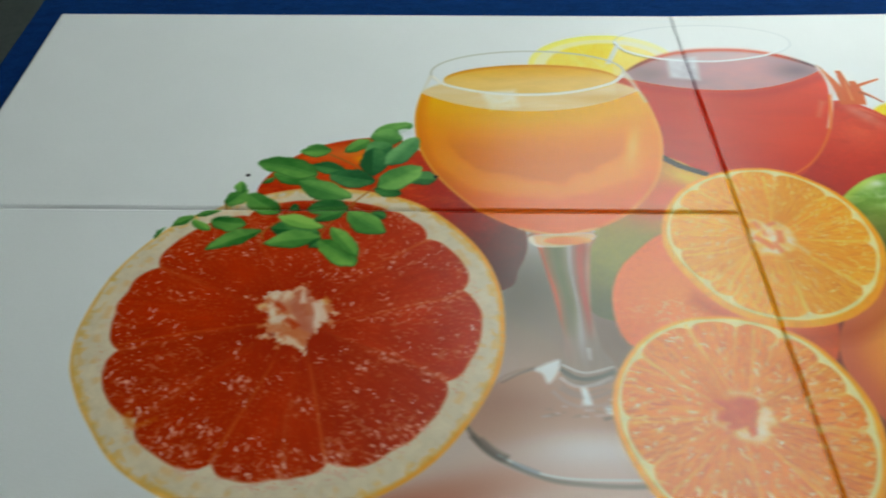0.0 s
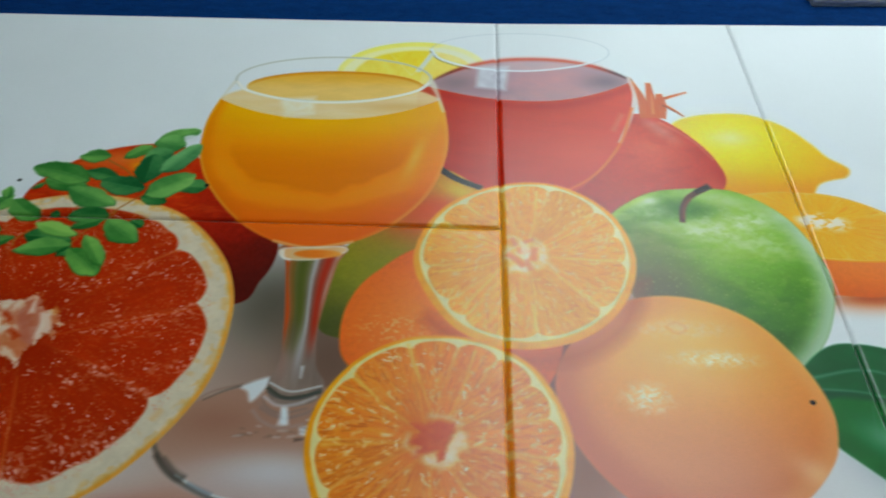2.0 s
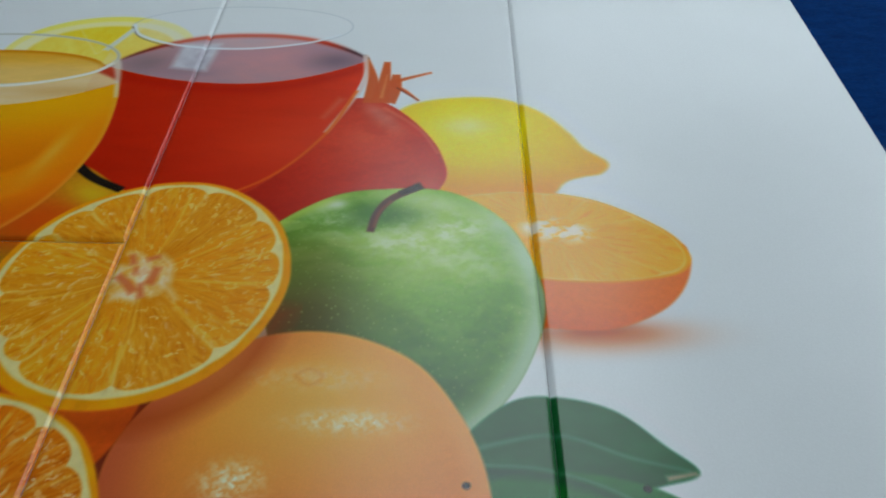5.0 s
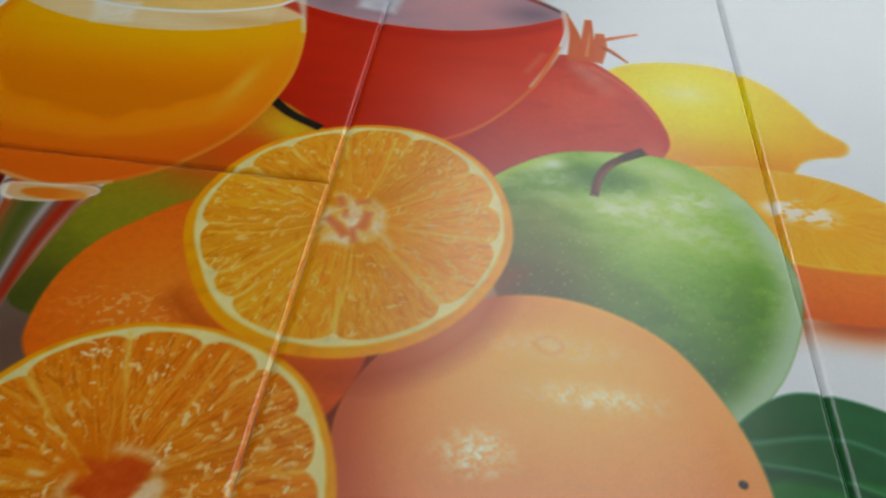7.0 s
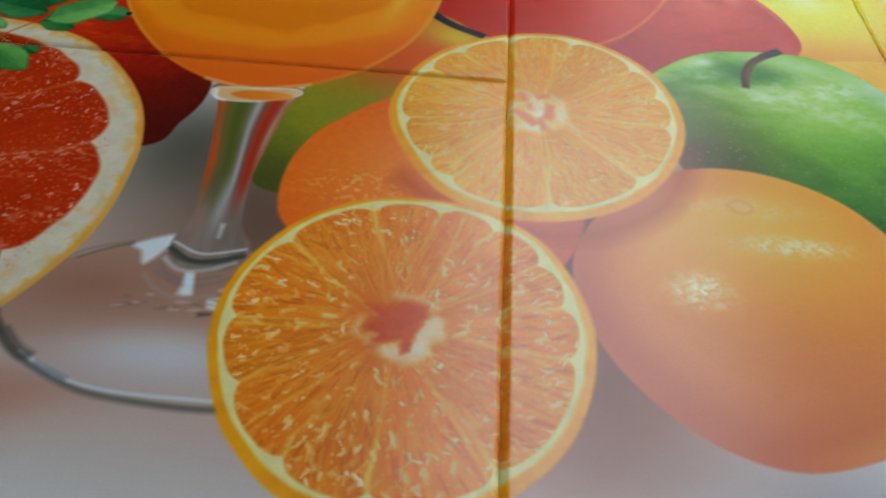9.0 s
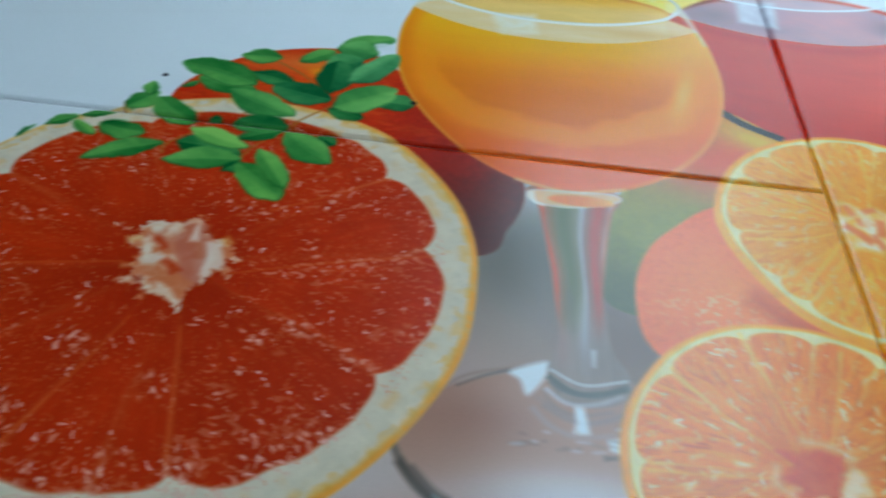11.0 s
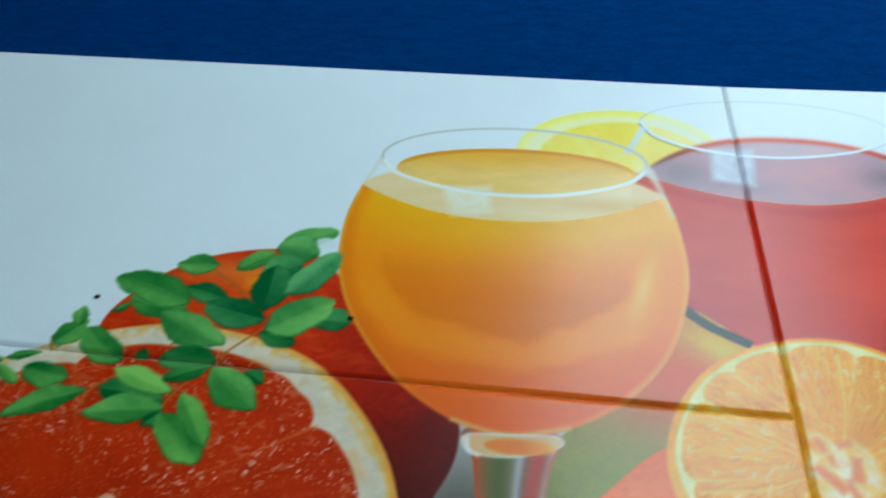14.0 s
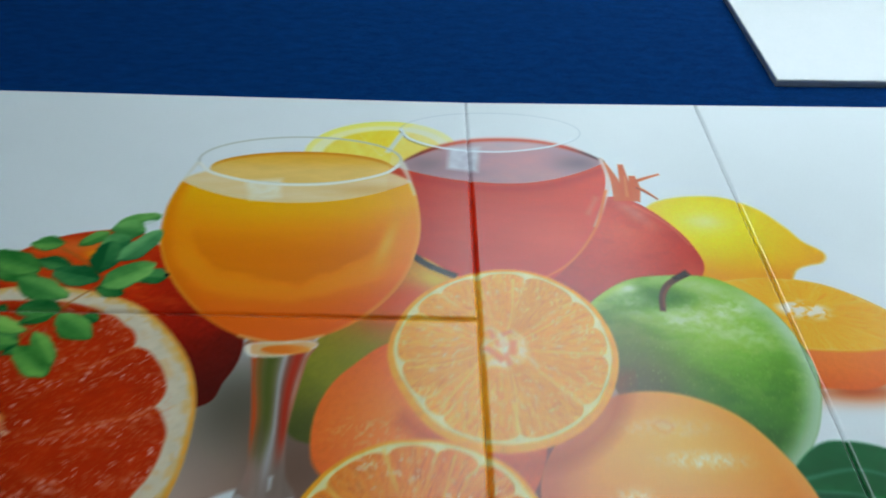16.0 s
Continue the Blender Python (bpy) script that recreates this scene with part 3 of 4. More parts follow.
Area(rounded([(-183, -470), (-172, -464), (-164, -462), (-166, -471), (-174, -482), (-178, -474)], 5)).lay(rgb(240, 246, 248), 0.92, 1.6)
stemo = rounded([(-176, -336), (-171, -355), (-166, -387), (-162, -420), (-160, -448), (-165, -466), (-160, -481), (-144, -485), (-129, -479), (-126, -466), (-134, -450), (-137, -418), (-134, -385), (-130, -355), (-126, -336)])
st = Area(stemo)
st.lay(blend(rgb(172, 154, 146), rgb(142, 124, 116), clouds(st.x / 5, st.y / 30, 9)), 0.9, 1.0, "printed_orange_juice_glass")
across = (st.x + 149.5 + 0.02 * (st.y + 400)) / (14 + 9 * ease(-410, -340, st.y))
fade = ease(-452, -410, st.y)
for pos, wide, c, k in ((-0.90, 0.16, rgb(216, 80, 36), 0.95), (-0.62, 0.12, rgb(168, 104, 50), 0.8), (-0.28, 0.34, rgb(104, 112, 50), 0.97), (0.18, 0.11, rgb(214, 222, 230), 0.6),
                        (0.36, 0.08, rgb(120, 96, 90), 0.5), (0.60, 0.24, rgb(184, 52, 40), 0.97), (0.95, 0.14, rgb(228, 190, 180), 0.8)):
    st.lay(c, k * fade * np.exp(-((across - pos - 0.06 * np.sin(st.y / 14)) / wide) ** 2))
st.lay(rgb(176, 92, 56), 0.6 * ease(-2.4, -0.6, st.d) * ease(-440, -400, st.y))
st.lay(rgb(120, 110, 90), 0.55 * np.exp(-((across + 0.35) / 0.3) ** 2 - ((st.y + 422) / 14) ** 2))
st.lay(rgb(224, 232, 240), 0.4 * np.exp(-((across - 0.1) / 0.22) ** 2 - ((st.y + 440) / 22) ** 2))
st.lay(rgb(176, 140, 132), 0.6 * np.exp(-((across + 0.7) / 0.3) ** 2 - ((st.y + 452) / 14) ** 2))
stroke([(-165, -470), (-150, -478), (-127, -473)], (2.8, 2.2), rgb(84, 88, 76), 0.85, 0.9)
stroke([(-164, -466), (-148, -473), (-127, -468)], (1.4, 1.4), rgb(234, 240, 240), 0.8, 0.8)
stroke([(-170, -482), (-150, -493), (-124, -486)], (3.0, 2.0), rgb(170, 146, 140), 0.55, 2.0)
stroke([(-167, -478), (-162, -486), (-151, -490), (-135, -486)], (1.2, 1.6), rgb(150, 132, 128), 0.6, 1.2)
stroke([(-172, -488), (-163, -497), (-150, -501), (-135, -498)], (2.4, 1.6), rgb(188, 172, 168), 0.6, 1.6)
stroke([(-166, -477), (-156, -484), (-143, -483), (-130, -477)], (2.0, 1.4), rgb(226, 228, 232), 0.7, 1.4)
stroke([(-151, -485), (-150, -492), (-150, -499)], (3, 6), rgb(238, 243, 246), 0.85, 1.4)
Area([(-137, -501), (-127, -498), (-127, -505), (-134, -505)]).lay(rgb(236, 242, 246), 0.85, 1.8)
stroke([(-143, -452), (-143, -462)], (2.6, 1.2), rgb(238, 243, 246), 0.7, 1.2)
stroke([(-207, -481), (-195, -474), (-183, -469)], (1.0, 1.6), rgb(110, 104, 100), 0.6, 1.0)
stroke([(-164, -473), (-155, -478), (-140, -478), (-127, -471)], (1.6, 3.0), rgb(92, 96, 92), 0.7, 1.0)
stroke([(-167, -486), (-156, -492), (-144, -493), (-126, -485)], (2.2, 1.2), rgb(150, 134, 132), 0.5, 1.6)
stroke([(-150, -486), (-148, -499)], (4, 5), rgb(240, 246, 248), 0.85, 1.2)
Area([(-138, -501), (-129, -499), (-127, -508), (-137, -506)]).lay(rgb(242, 247, 249), 0.9, 1.2)
Area([(-134, -495), (-124, -490), (-125, -497)]).lay(rgb(238, 243, 246), 0.8, 1.2)
stroke([(-140, -510), (-134, -509)], (2.4, 1.2), rgb(96, 78, 70), 0.7, 1.0)
stroke([(-222, -524), (-213, -533), (-205, -538)], (1.6, 3.0), rgb(70, 70, 68), 0.45, 1.8)
stroke([(-203, -542), (-186, -549)], (3.0, 3.0), rgb(130, 138, 146), 0.6, 1.4)
foot.glint(-150, -530, 34, 12, 0, 0.5, rgb(232, 234, 238))
for k in range(22):
    px, py = -152 + 26 * math.sin(k * 2.4), -500 - 8 * abs(math.cos(k * 1.7))
    Area(oval(px, py, 2.6 + 1.4 * math.sin(k), 0.7, 10 * math.sin(k * 3)), 3).lay(rgb(140, 116, 106) if k % 3 else rgb(236, 238, 240), 0.4, 1.0)

bowl = rounded([(-262, -108), (-271, -142), (-276, -180), (-271, -225), (-253, -267), (-220, -308), (-182, -333), (-153, -337), (-124, -333), (-89, -311), (-61, -273), (-47, -220), (-49, -168), (-58, -132), (-66, -106), (-106, -76), (-164, -69), (-224, -77)])
gl = Area(bowl)
gl.lay(rgb(244, 246, 246), 0.22, 1.0, "printed_orange_juice_glass")
front = -172 + 30 * (np.abs(gl.x + 164) / 106) ** 2.2
wet = ease(1.0, -1.0, gl.y - front)
deepth = np.clip((front - gl.y) / 165, 0, 1)
gl.lay(blend(blend(rgb(246, 182, 38), rgb(238, 150, 30), ease(0.0, 0.5, deepth)), rgb(228, 108, 36), ease(0.5, 1.0, deepth)) * (0.98 + 0.04 * clouds(gl.x / 60, gl.y / 14, 21))[:, None], wet)
arc = np.hypot((gl.x + 162) / 106, (gl.y + 196) / 96)
wav = 0.04 * np.sin(gl.x / 11) * cloud(gl.x / 30, 0 * gl.x, 5)
edge = arc + wav + 0.10 * (clouds(gl.x / 34, gl.y / 20, 27) - 0.5)
gl.lay(rgb(214, 118, 16), 0.48 * wet * ease(0.84, 0.76, edge) * ease(-185, -250, gl.y))
gl.lay(rgb(248, 166, 56), 0.42 * wet * ease(0.80, 0.90, edge) * ease(1.08, 0.98, edge) * ease(-200, -255, gl.y))
gl.lay(rgb(228, 118, 48), 0.5 * wet * ease(-280, -325, gl.y))
gl.lay(rgb(255, 214, 130), 0.5 * wet * np.exp(-((gl.x + 76 - 0.25 * (gl.y + 228)) / 6) ** 2 - ((gl.y + 226) / 26) ** 2))
gl.lay(rgb(214, 118, 6), 0.45 * wet * ease(-16, -2, gl.d) * ease(-0.2, -0.8, gl.u))
gl.lay(rgb(244, 196, 120), 0.4 * wet * ease(-5, -1, gl.d) * ease(0.1, 0.7, gl.u))
gl.lay(rgb(240, 206, 150), 0.4 * wet * ease(-3.5, -1, gl.d) * ease(-0.1, -0.8, gl.u))
dry = ease(-1.0, 1.0, gl.y - front) * ease(-108, -114, gl.y + 22 * np.abs((gl.x + 164) / 100) ** 3)
gl.lay(blend(rgb(242, 214, 168), rgb(246, 226, 192), clouds(gl.x / 30, gl.y / 8, 8)), dry * 0.95)
gl.lay(rgb(226, 178, 120), dry * 0.5 * np.exp(-((gl.x + 95) / 40) ** 2 - ((gl.y + 152) / 7) ** 2))
top = Area(oval(-161, -120, 88, 26))
top.lay(blend(rgb(236, 182, 80), rgb(244, 210, 144), ease(0.9, -0.3, top.v)) * (0.97 + 0.06 * clouds(top.x / 18, top.y / 7, 26))[:, None], 0.95, 1.0)
top.lay(rgb(216, 142, 30), 0.75 * ease(-6, -1, top.d) * ease(-0.1, 0.5, top.v))
shine = Area([(-212, -141), (-178, -137), (-176, -165), (-203, -170)])
shine.lay(blend(rgb(252, 250, 242), rgb(246, 232, 200), clouds(shine.x / 7, shine.y / 7, 34)), 0.9, 3.5)
rim = Area(oval(-164, -107, 98, 38))
rim.ring(3.4, rgb(226, 228, 222), 0.75)
rim.ring(1.0, rgb(190, 188, 178), 0.6)
stroke([(-261, -112), (-246, -128), (-205, -142), (-164, -146), (-122, -142), (-82, -128), (-67, -112)], (3.4, 3.6), rgb(252, 250, 244), 0.95, 0.8)
stroke([(-67, -108), (-59, -130), (-52, -160)], (7, 3), rgb(238, 232, 216), 0.75, 1.6)
stroke([(-262, -112), (-270, -140)], (4, 2), rgb(232, 226, 210), 0.6, 1.4)
stroke([(-186, -331), (-154, -338), (-120, -331)], (2.6, 2.6), rgb(236, 190, 140), 0.85, 1.2)
ring = Area(rounded([(-176, -340), (-150, -338), (-128, -337), (-126, -343), (-150, -351), (-173, -350)]))
ring.lay(rgb(240, 206, 166), 0.9, 1.0, "printed_orange_juice_glass")
ring.ring(1.4, rgb(248, 240, 230), 0.8)
core = Area(oval(-147, -345, 19, 4.6))
core.lay(blend(rgb(230, 132, 52), rgb(238, 176, 96), core.u), 0.95, 1.2)
stroke([(-176, -341), (-174, -349), (-168, -352)], (3.0, 2.0), rgb(250, 248, 242), 0.9, 1.0)

# green apple
ap = rounded([(88, -310), (93, -294), (123, -271), (153, -264), (197, -266), (231, -292), (248, -330), (252, -365), (244, -395), (229, -424), (206, -446), (160, -450), (115, -420), (92, -360)])
s = ball(ap, "printed_green_apple", [(0, rgb(192, 218, 116)), (0.28, rgb(150, 194, 78)), (0.55, rgb(122, 170, 66)), (0.8, rgb(92, 140, 54)), (1.15, rgb(66, 104, 46))], (0.15, 0.55), 0.09, 17)
s.lay(rgb(200, 224, 140), 0.5 * ease(0.40, 0.66, clouds(s.x / 22, s.y / 12, 20)) * ease(-0.2, 0.5, s.v))
s.lay(rgb(64, 104, 36), 0.3 * ease(0.45, 0.7, clouds(s.x / 24, s.y / 20, 22)) * ease(0.2, -0.5, s.v))
s.glint(108, -385, 44, 50, 10, 0.9, rgb(118, 88, 46))
s.glint(112, -330, 26, 30, 0, 0.5, rgb(136, 140, 60))
s.glint(152, -289, 30, 13, 0, 0.95, rgb(70, 122, 32))
s.glint(118, -281, 14, 8, 20, 0.8, rgb(206, 230, 160))
s.glint(126, -279, 7, 5, 0, 0.8, rgb(238, 246, 226))
s.glint(150, -307, 30, 5, 2, 0.45, rgb(204, 228, 150))
s.glint(186, -276, 30, 9, -14, 0.7, rgb(220, 236, 186))
mottle = 0.25 + 1.1 * ease(0.3, 0.7, 0.75 * clouds(s.x / 15, s.y / 10, 171) + 0.25 * clouds(s.x / 3.2, s.y / 2.6, 172))
for cx, cy, rx, ry, k in ((192, -300, 34, 14, 0.85), (168, -316, 26, 11, 0.6), (206, -330, 30, 18, 0.4), (126, -294, 22, 12, 0.6)):
    s.lay(rgb(236, 245, 216), k * mottle * np.exp(-((s.x - cx) / rx) ** 2 - ((s.y - cy) / ry) ** 2))
s.lay(rgb(180, 208, 110), 0.4 * ease(0.5, 0.75, clouds(s.x / 11, s.y / 9, 173)) * ease(-0.7, 0.2, s.v) * ease(-0.4, 0.4, s.u))
s.glint(152, -290, 22, 9, 0, 0.75, rgb(86, 138, 46))
s.lay(rgb(60, 104, 40), 0.35 * ease(0.1, -0.8, s.v) * ease(0.9, 0.2, s.u))
s.lay(rgb(206, 226, 150), 0.30 * dashes(s.x, s.y, 0 * s.x, 6.0, 0.3, 0.6, 0.7, 640) * ease(0.1, -0.3, s.d / 20))
s.lay(rgb(212, 230, 208), ease(-22, -1, s.d) * ease(0.1, 0.8, s.u - 0.25 * s.v) * 0.85)
s.lay(rgb(206, 224, 120), ease(-9, -1, s.d) * ease(-0.1, -0.8, s.u) * ease(0.0, 0.5, s.v) * 0.7)
stroke([(149, -304), (152, -288), (160, -274), (178, -261)], (4.5, 6), rgb(104, 50, 36), 0.97, 0.9, "printed_green_apple")
stroke([(166, -268), (180, -260)], (5, 7), rgb(56, 44, 36), 0.8, 1)
stroke([(151, -300), (154, -286), (161, -275)], (2, 2), rgb(160, 96, 70), 0.7, 1)

# bay leaves
leaf_b = rounded([(209, -500), (214, -476), (240, -466), (292, -474), (333, -501), (353, -522), (362, -546), (350, -580), (310, -590), (270, -560), (230, -524)])
lf = Area(rounded([(205, -450), (229, -428), (253, -425), (281, -433), (302, -452), (316, -467), (296, -474), (270, -480), (235, -482), (208, -470)]))
GREEN = blend(rgb(10, 96, 52), rgb(34, 126, 76), clouds(lf.x / 30, lf.y / 18, 24))
lf.lay(GREEN, 1, 0.9, "printed_bay_leaf")
stroke([(208, -455), (250, -447), (285, -459), (312, -466)], (2.4, 1), rgb(104, 156, 128), 0.8, 1.2)
stroke([(300, -470), (315, -467)], (3, 2), rgb(226, 190, 170), 0.8, 1.2)
lf2 = Area(leaf_b)
lf2.lay(blend(rgb(10, 104, 46), rgb(40, 138, 70), clouds(lf2.x / 34, lf2.y / 26, 25)), 1, 0.9, "printed_bay_leaf")
stroke([(210, -466), (250, -470), (290, -490), (340, -540), (352, -575)], (6, 3), rgb(30, 84, 62), 0.6, 2.5)
stroke([(211, -463), (250, -467), (292, -487), (340, -536), (352, -570)], (1.6, 1), rgb(112, 166, 134), 0.7, 1.0)
lf2.glint(245, -500, 16, 12, -40, 0.5, rgb(150, 196, 176))
lf2.glint(280, -524, 40, 10, -36, 0.3, rgb(130, 180, 150))
for k in range(6):
    stroke([(245 + 17 * k, -476 - 9 * k), (240 + 17 * k, -500 - 12 * k)], (0.8, 0.6), rgb(100, 156, 124), 0.45, 0.9)

# whole grapefruit
gfr = rounded([(34, -465), (46, -431), (74, -399), (108, -384), (146, -386), (182, -405), (206, -440), (217, -474), (215, -500), (204, -522), (176, -548), (130, -565), (95, -559), (65, -537), (43, -505)])
s = ball(gfr, "printed_grapefruit", [(0, rgb(248, 192, 104)), (0.4, rgb(242, 168, 84)), (0.75, rgb(234, 146, 86)), (1.0, rgb(216, 118, 78)), (1.2, rgb(190, 96, 74))], (0.1, 0.65), 0.03, 19)
s.lay(rgb(206, 104, 82), 0.8 * ease(-38, 0, s.d) * ease(0.6, -0.6, s.u + 0.3 * s.v))
s.glint(150, -535, 80, 48, -10, 0.6, rgb(222, 150, 122))
s.lay(rgb(252, 204, 150), 0.35 * ease(-16, -2, s.d) * ease(0.2, 0.9, s.u - 0.5 * s.v))
s.glint(194, -526, 15, 9, -40, 0.55, rgb(250, 206, 168))
pore = 0.6 * ease(0.3, 0.75, cloud(s.x / 3.0, s.y / 2.4, 23)) + 0.4 * ease(0.4, 0.8, cloud(s.x / 1.5, s.y / 1.5, 24))
for cx, cy, rx, ry, k in ((96, -473, 15, 11, 1.2), (146, -440, 28, 7, 1.1), (127, -414, 34, 8, 0.45)):
    s.lay(rgb(255, 240, 206), k * (0.2 + 0.9 * pore) * np.exp(-(((s.x - cx) / rx) ** 2 + ((s.y - cy) / ry) ** 2) ** 1.5))
s.glint(130, -438, 60, 36, 0, 0.3, rgb(255, 220, 150))
stroke([(118, -412), (125, -408), (132, -413), (126, -418), (118, -413)], (1.4, 1.4), rgb(222, 150, 84), 0.5, 1.6)

# shade of the upper slice
stroke([(-60, -405), (-20, -436), (40, -442), (85, -415), (106, -365)], (12, 14), rgb(176, 70, 30), 0.45, 7)

# upper orange slice
o1 = rounded([(-68, -363), (-66, -322), (-41, -283), (5, -260), (51, -262), (90, -293), (105, -338), (98, -377), (75, -411), (40, -431), (-2, -433), (-40, -413)])
ORANGE = (rgb(244, 170, 36), rgb(254, 242, 190), rgb(248, 184, 66), rgb(232, 142, 28))
citrus(o1, (18, -341), "printed_orange_slice", *ORANGE, (-126, -86, -46, -6, 15, 39, 72, 103, 130, 153, -168, -141), 0.05, 0.034, 0.08, 31, 0.9, (0.0, -0.022), rgb(236, 136, 92), rgb(255, 232, 170), 0.34, 0.06, sacs=(6.6, 3.4, 0.75, 2.0))

# lower orange slice
o2 = rounded([(-120, -556), (-132, -520), (-130, -486), (-112, -453), (-87, -433), (-58, -424), (-18, -427), (19, -449), (39, -487), (42, -522), (30, -560), (5, -586), (-25, -601), (-53, -603), (-84, -594), (-106, -576)])
citrus(o2, (-52, -508), "printed_orange_slice", rgb(244, 170, 36), rgb(254, 242, 190), rgb(244, 160, 52), rgb(216, 104, 22), (-179, -150, -118, -89, -52, -8, 13, 31, 54, 77, 103, 139), 0.045, 0.034, 0.08, 37, 1.3, (0.0, -0.02), rgb(206, 84, 42), rgb(255, 228, 190), 0.34, 0.06, sacs=(6.8, 3.6, 0.85, 2.0))

# broad wet streaks along the juice sacs, and the membranes that show between the wedges
for outline, (cx, cy), reach, seed, k in ((o1, (18, -341), 82, 900, 0.5), (o2, (-50, -508), 84, 930, 0.75)):
    c = Area(outline, 1)
    rx, ry = c.x - cx, c.y - cy
    ang, rad = np.arctan2(ry, rx), np.hypot(rx, ry) / reach
    bx = c.x + 5 * (cloud(c.x / 9, c.y / 9, seed) - 0.5)
    by = c.y + 5 * (cloud(c.x / 9 + 4, c.y / 9, seed + 1) - 0.5)
    inside = ease(-9, -13, c.d) * ease(0.22, 0.36, rad)
    patch = ease(0.35, 0.65, clouds(c.x / 26, c.y / 26, seed + 2))
    c.lay(rgb(250, 206, 140), k * dashes(bx, by, ang, 8.5, 4.2, 1.3, 0.8, seed + 3) * inside * (0.25 + 0.75 * patch))
    c.lay(rgb(255, 236, 206), k * dashes(bx + 0.6, by, ang, 8.5, 2.6, 0.55, 0.8, seed + 3) * inside * patch)
    c.lay(rgb(206, 100, 22), 0.4 * k * dashes(bx + 3, by + 2, ang, 9.0, 4.0, 1.2, 0.6, seed + 5) * inside)
for pts in ([(-122, -513), (-101, -512), (-68, -510)], [(-104, -562), (-85, -546), (-62, -525)], [(-106, -457), (-89, -477), (-63, -498)], [(20, -523), (2, -518), (-25, -508)],
            [(21, -470), (-6, -483), (-31, -497)], [(-70, -431), (-59, -464), (-50, -490)], [(-52, -587), (-50, -559), (-49, -525)], [(-21, -436), (-30, -468), (-38, -490)],
            [(-4, -581), (-19, -554), (-39, -526)]):
    stroke(pts, (2.2, 0.7), rgb(250, 208, 112), 0.55, 0.9)
for pts in ([(-30, -397), (-12, -372), (1, -354)], [(22, -418), (24, -389), (22, -361)], [(67, -387), (53, -375), (41, -361)], [(96, -347), (63, -347), (39, -345)],
            [(79, -304), (56, -319), (33, -334)], [(31, -269), (28, -300), (23, -324)], [(-55, -362), (-25, -358), (1, -348)], [(-49, -314), (-23, -326), (3, -339)]):
    stroke(pts, (2.0, 0.7), rgb(254, 220, 120), 0.6, 0.9)

# their torn cores: white pith round a few red hollows
for cx, cy, rx, ry, seed in ((19, -343, 18, 18, 101), (-42, -512, 16, 14, 102)):
    c = Area(oval(cx, cy, rx, ry), 12)
    ray = np.arctan2(c.y - cy, c.x - cx)
    cd = c.d + 9 * (clouds(c.x / 5, c.y / 5, seed) - 0.5) + 8 * (cloud(ray * 3.2 + 20, 0 * ray, seed + 2) - 0.5)
    c.lay(rgb(254, 236, 196), ease(3.0, -4.0, cd) * (0.15 + 0.8 * clouds(c.x / 4, c.y / 4, seed + 6)), 30, None, 60)
for pts, w in (([(4, -359), (13, -357), (21, -361)], (6, 5)), ([(29, -346), (36, -352), (43, -361)], (4, 2.5)), ([(5, -323), (13, -326), (19, -334)], (3, 4)), ([(25, -325), (33, -334), (34, -348)], (3, 5)),
               ([(3, -348), (4, -333)], (5, 3)), ([(18, -338), (20, -352)], (4, 4)), ([(-62, -518), (-56, -514)], (5, 3)), ([(-55, -521), (-43, -525), (-38, -518)], (5, 7)),
               ([(-40, -522), (-36, -514), (-29, -502)], (8, 7)), ([(-53, -490), (-39, -491), (-30, -497)], (2.5, 3)), ([(-67, -514), (-65, -503)], (4, 2))):
    stroke(pts, (w[0] * 1.2, w[1] * 1.2), rgb(254, 244, 228), 0.6, 2.4)
for pts, w in (([(8, -325), (11, -333)], (3, 4)), ([(18, -329), (25, -326)], (3.5, 3)), ([(13, -335), (14, -340)], (2.5, 3)), ([(4, -342), (11, -348), (17, -355)], (4.5, 6)), ([(26, -335), (24, -349)], (5, 6)),
               ([(19, -348), (22, -359)], (3, 4))):
    stroke(pts, w, rgb(230, 132, 96), 0.8, 1.6)
star = Area([(-65, -510), (-58, -502), (-65, -496), (-54, -497), (-44, -493), (-35, -496), (-36, -504), (-40, -511), (-41, -522), (-45, -523), (-46, -516), (-51, -517), (-61, -521), (-57, -513)])
star.d = star.d + 3 * (clouds(star.x / 3, star.y / 3, 104) - 0.5)
star.lay(blend(rgb(204, 70, 26), rgb(226, 112, 60), clouds(star.x / 5, star.y / 5, 103)), 0.95, 1.6)

# cut grapefruit
GF = rounded([(-357 + r * math.cos(math.radians(q)), -425 + r * math.sin(math.radians(q))) for q, r in
              ((180, 161), (-167, 162), (-157, 159), (-146, 156), (-130, 156), (-111, 155), (-96, 155), (-79, 156), (-66, 156), (-52, 156), (-40, 155), (-26, 155), (-14, 156), (-1, 155),
               (14, 156), (30, 155), (50, 153), (67, 149), (89, 146), (106, 145), (122, 147), (140, 154), (161, 158))])
PULP = ((-180, 139), (-155, 139), (-128, 136), (-113, 133), (-96, 131), (-79, 129), (-60, 134), (-39, 132), (-20, 134), (1, 138), (15, 137), (35, 134), (60, 133), (90, 130), (120, 132), (150, 138), (180, 139))
s, ga, gf = citrus(GF, (-357, -425), "printed_cut_grapefruit", rgb(236, 196, 132), rgb(242, 230, 212), rgb(202, 62, 26), rgb(164, 38, 12),
                   (41, 12, -25, -72, -86, -109, -140, -169, 156, 116), 0.017, 0.085, 0.03, 51, 1.1, (0.004, -0.002), rgb(222, 120, 92), rgb(246, 222, 220), 0.06, skin=0.5, shallow=(-86,), pulp=PULP, notch=0.06, streaky=0.45, sacs=(6.4, 2.2, 0.5, 1.9))
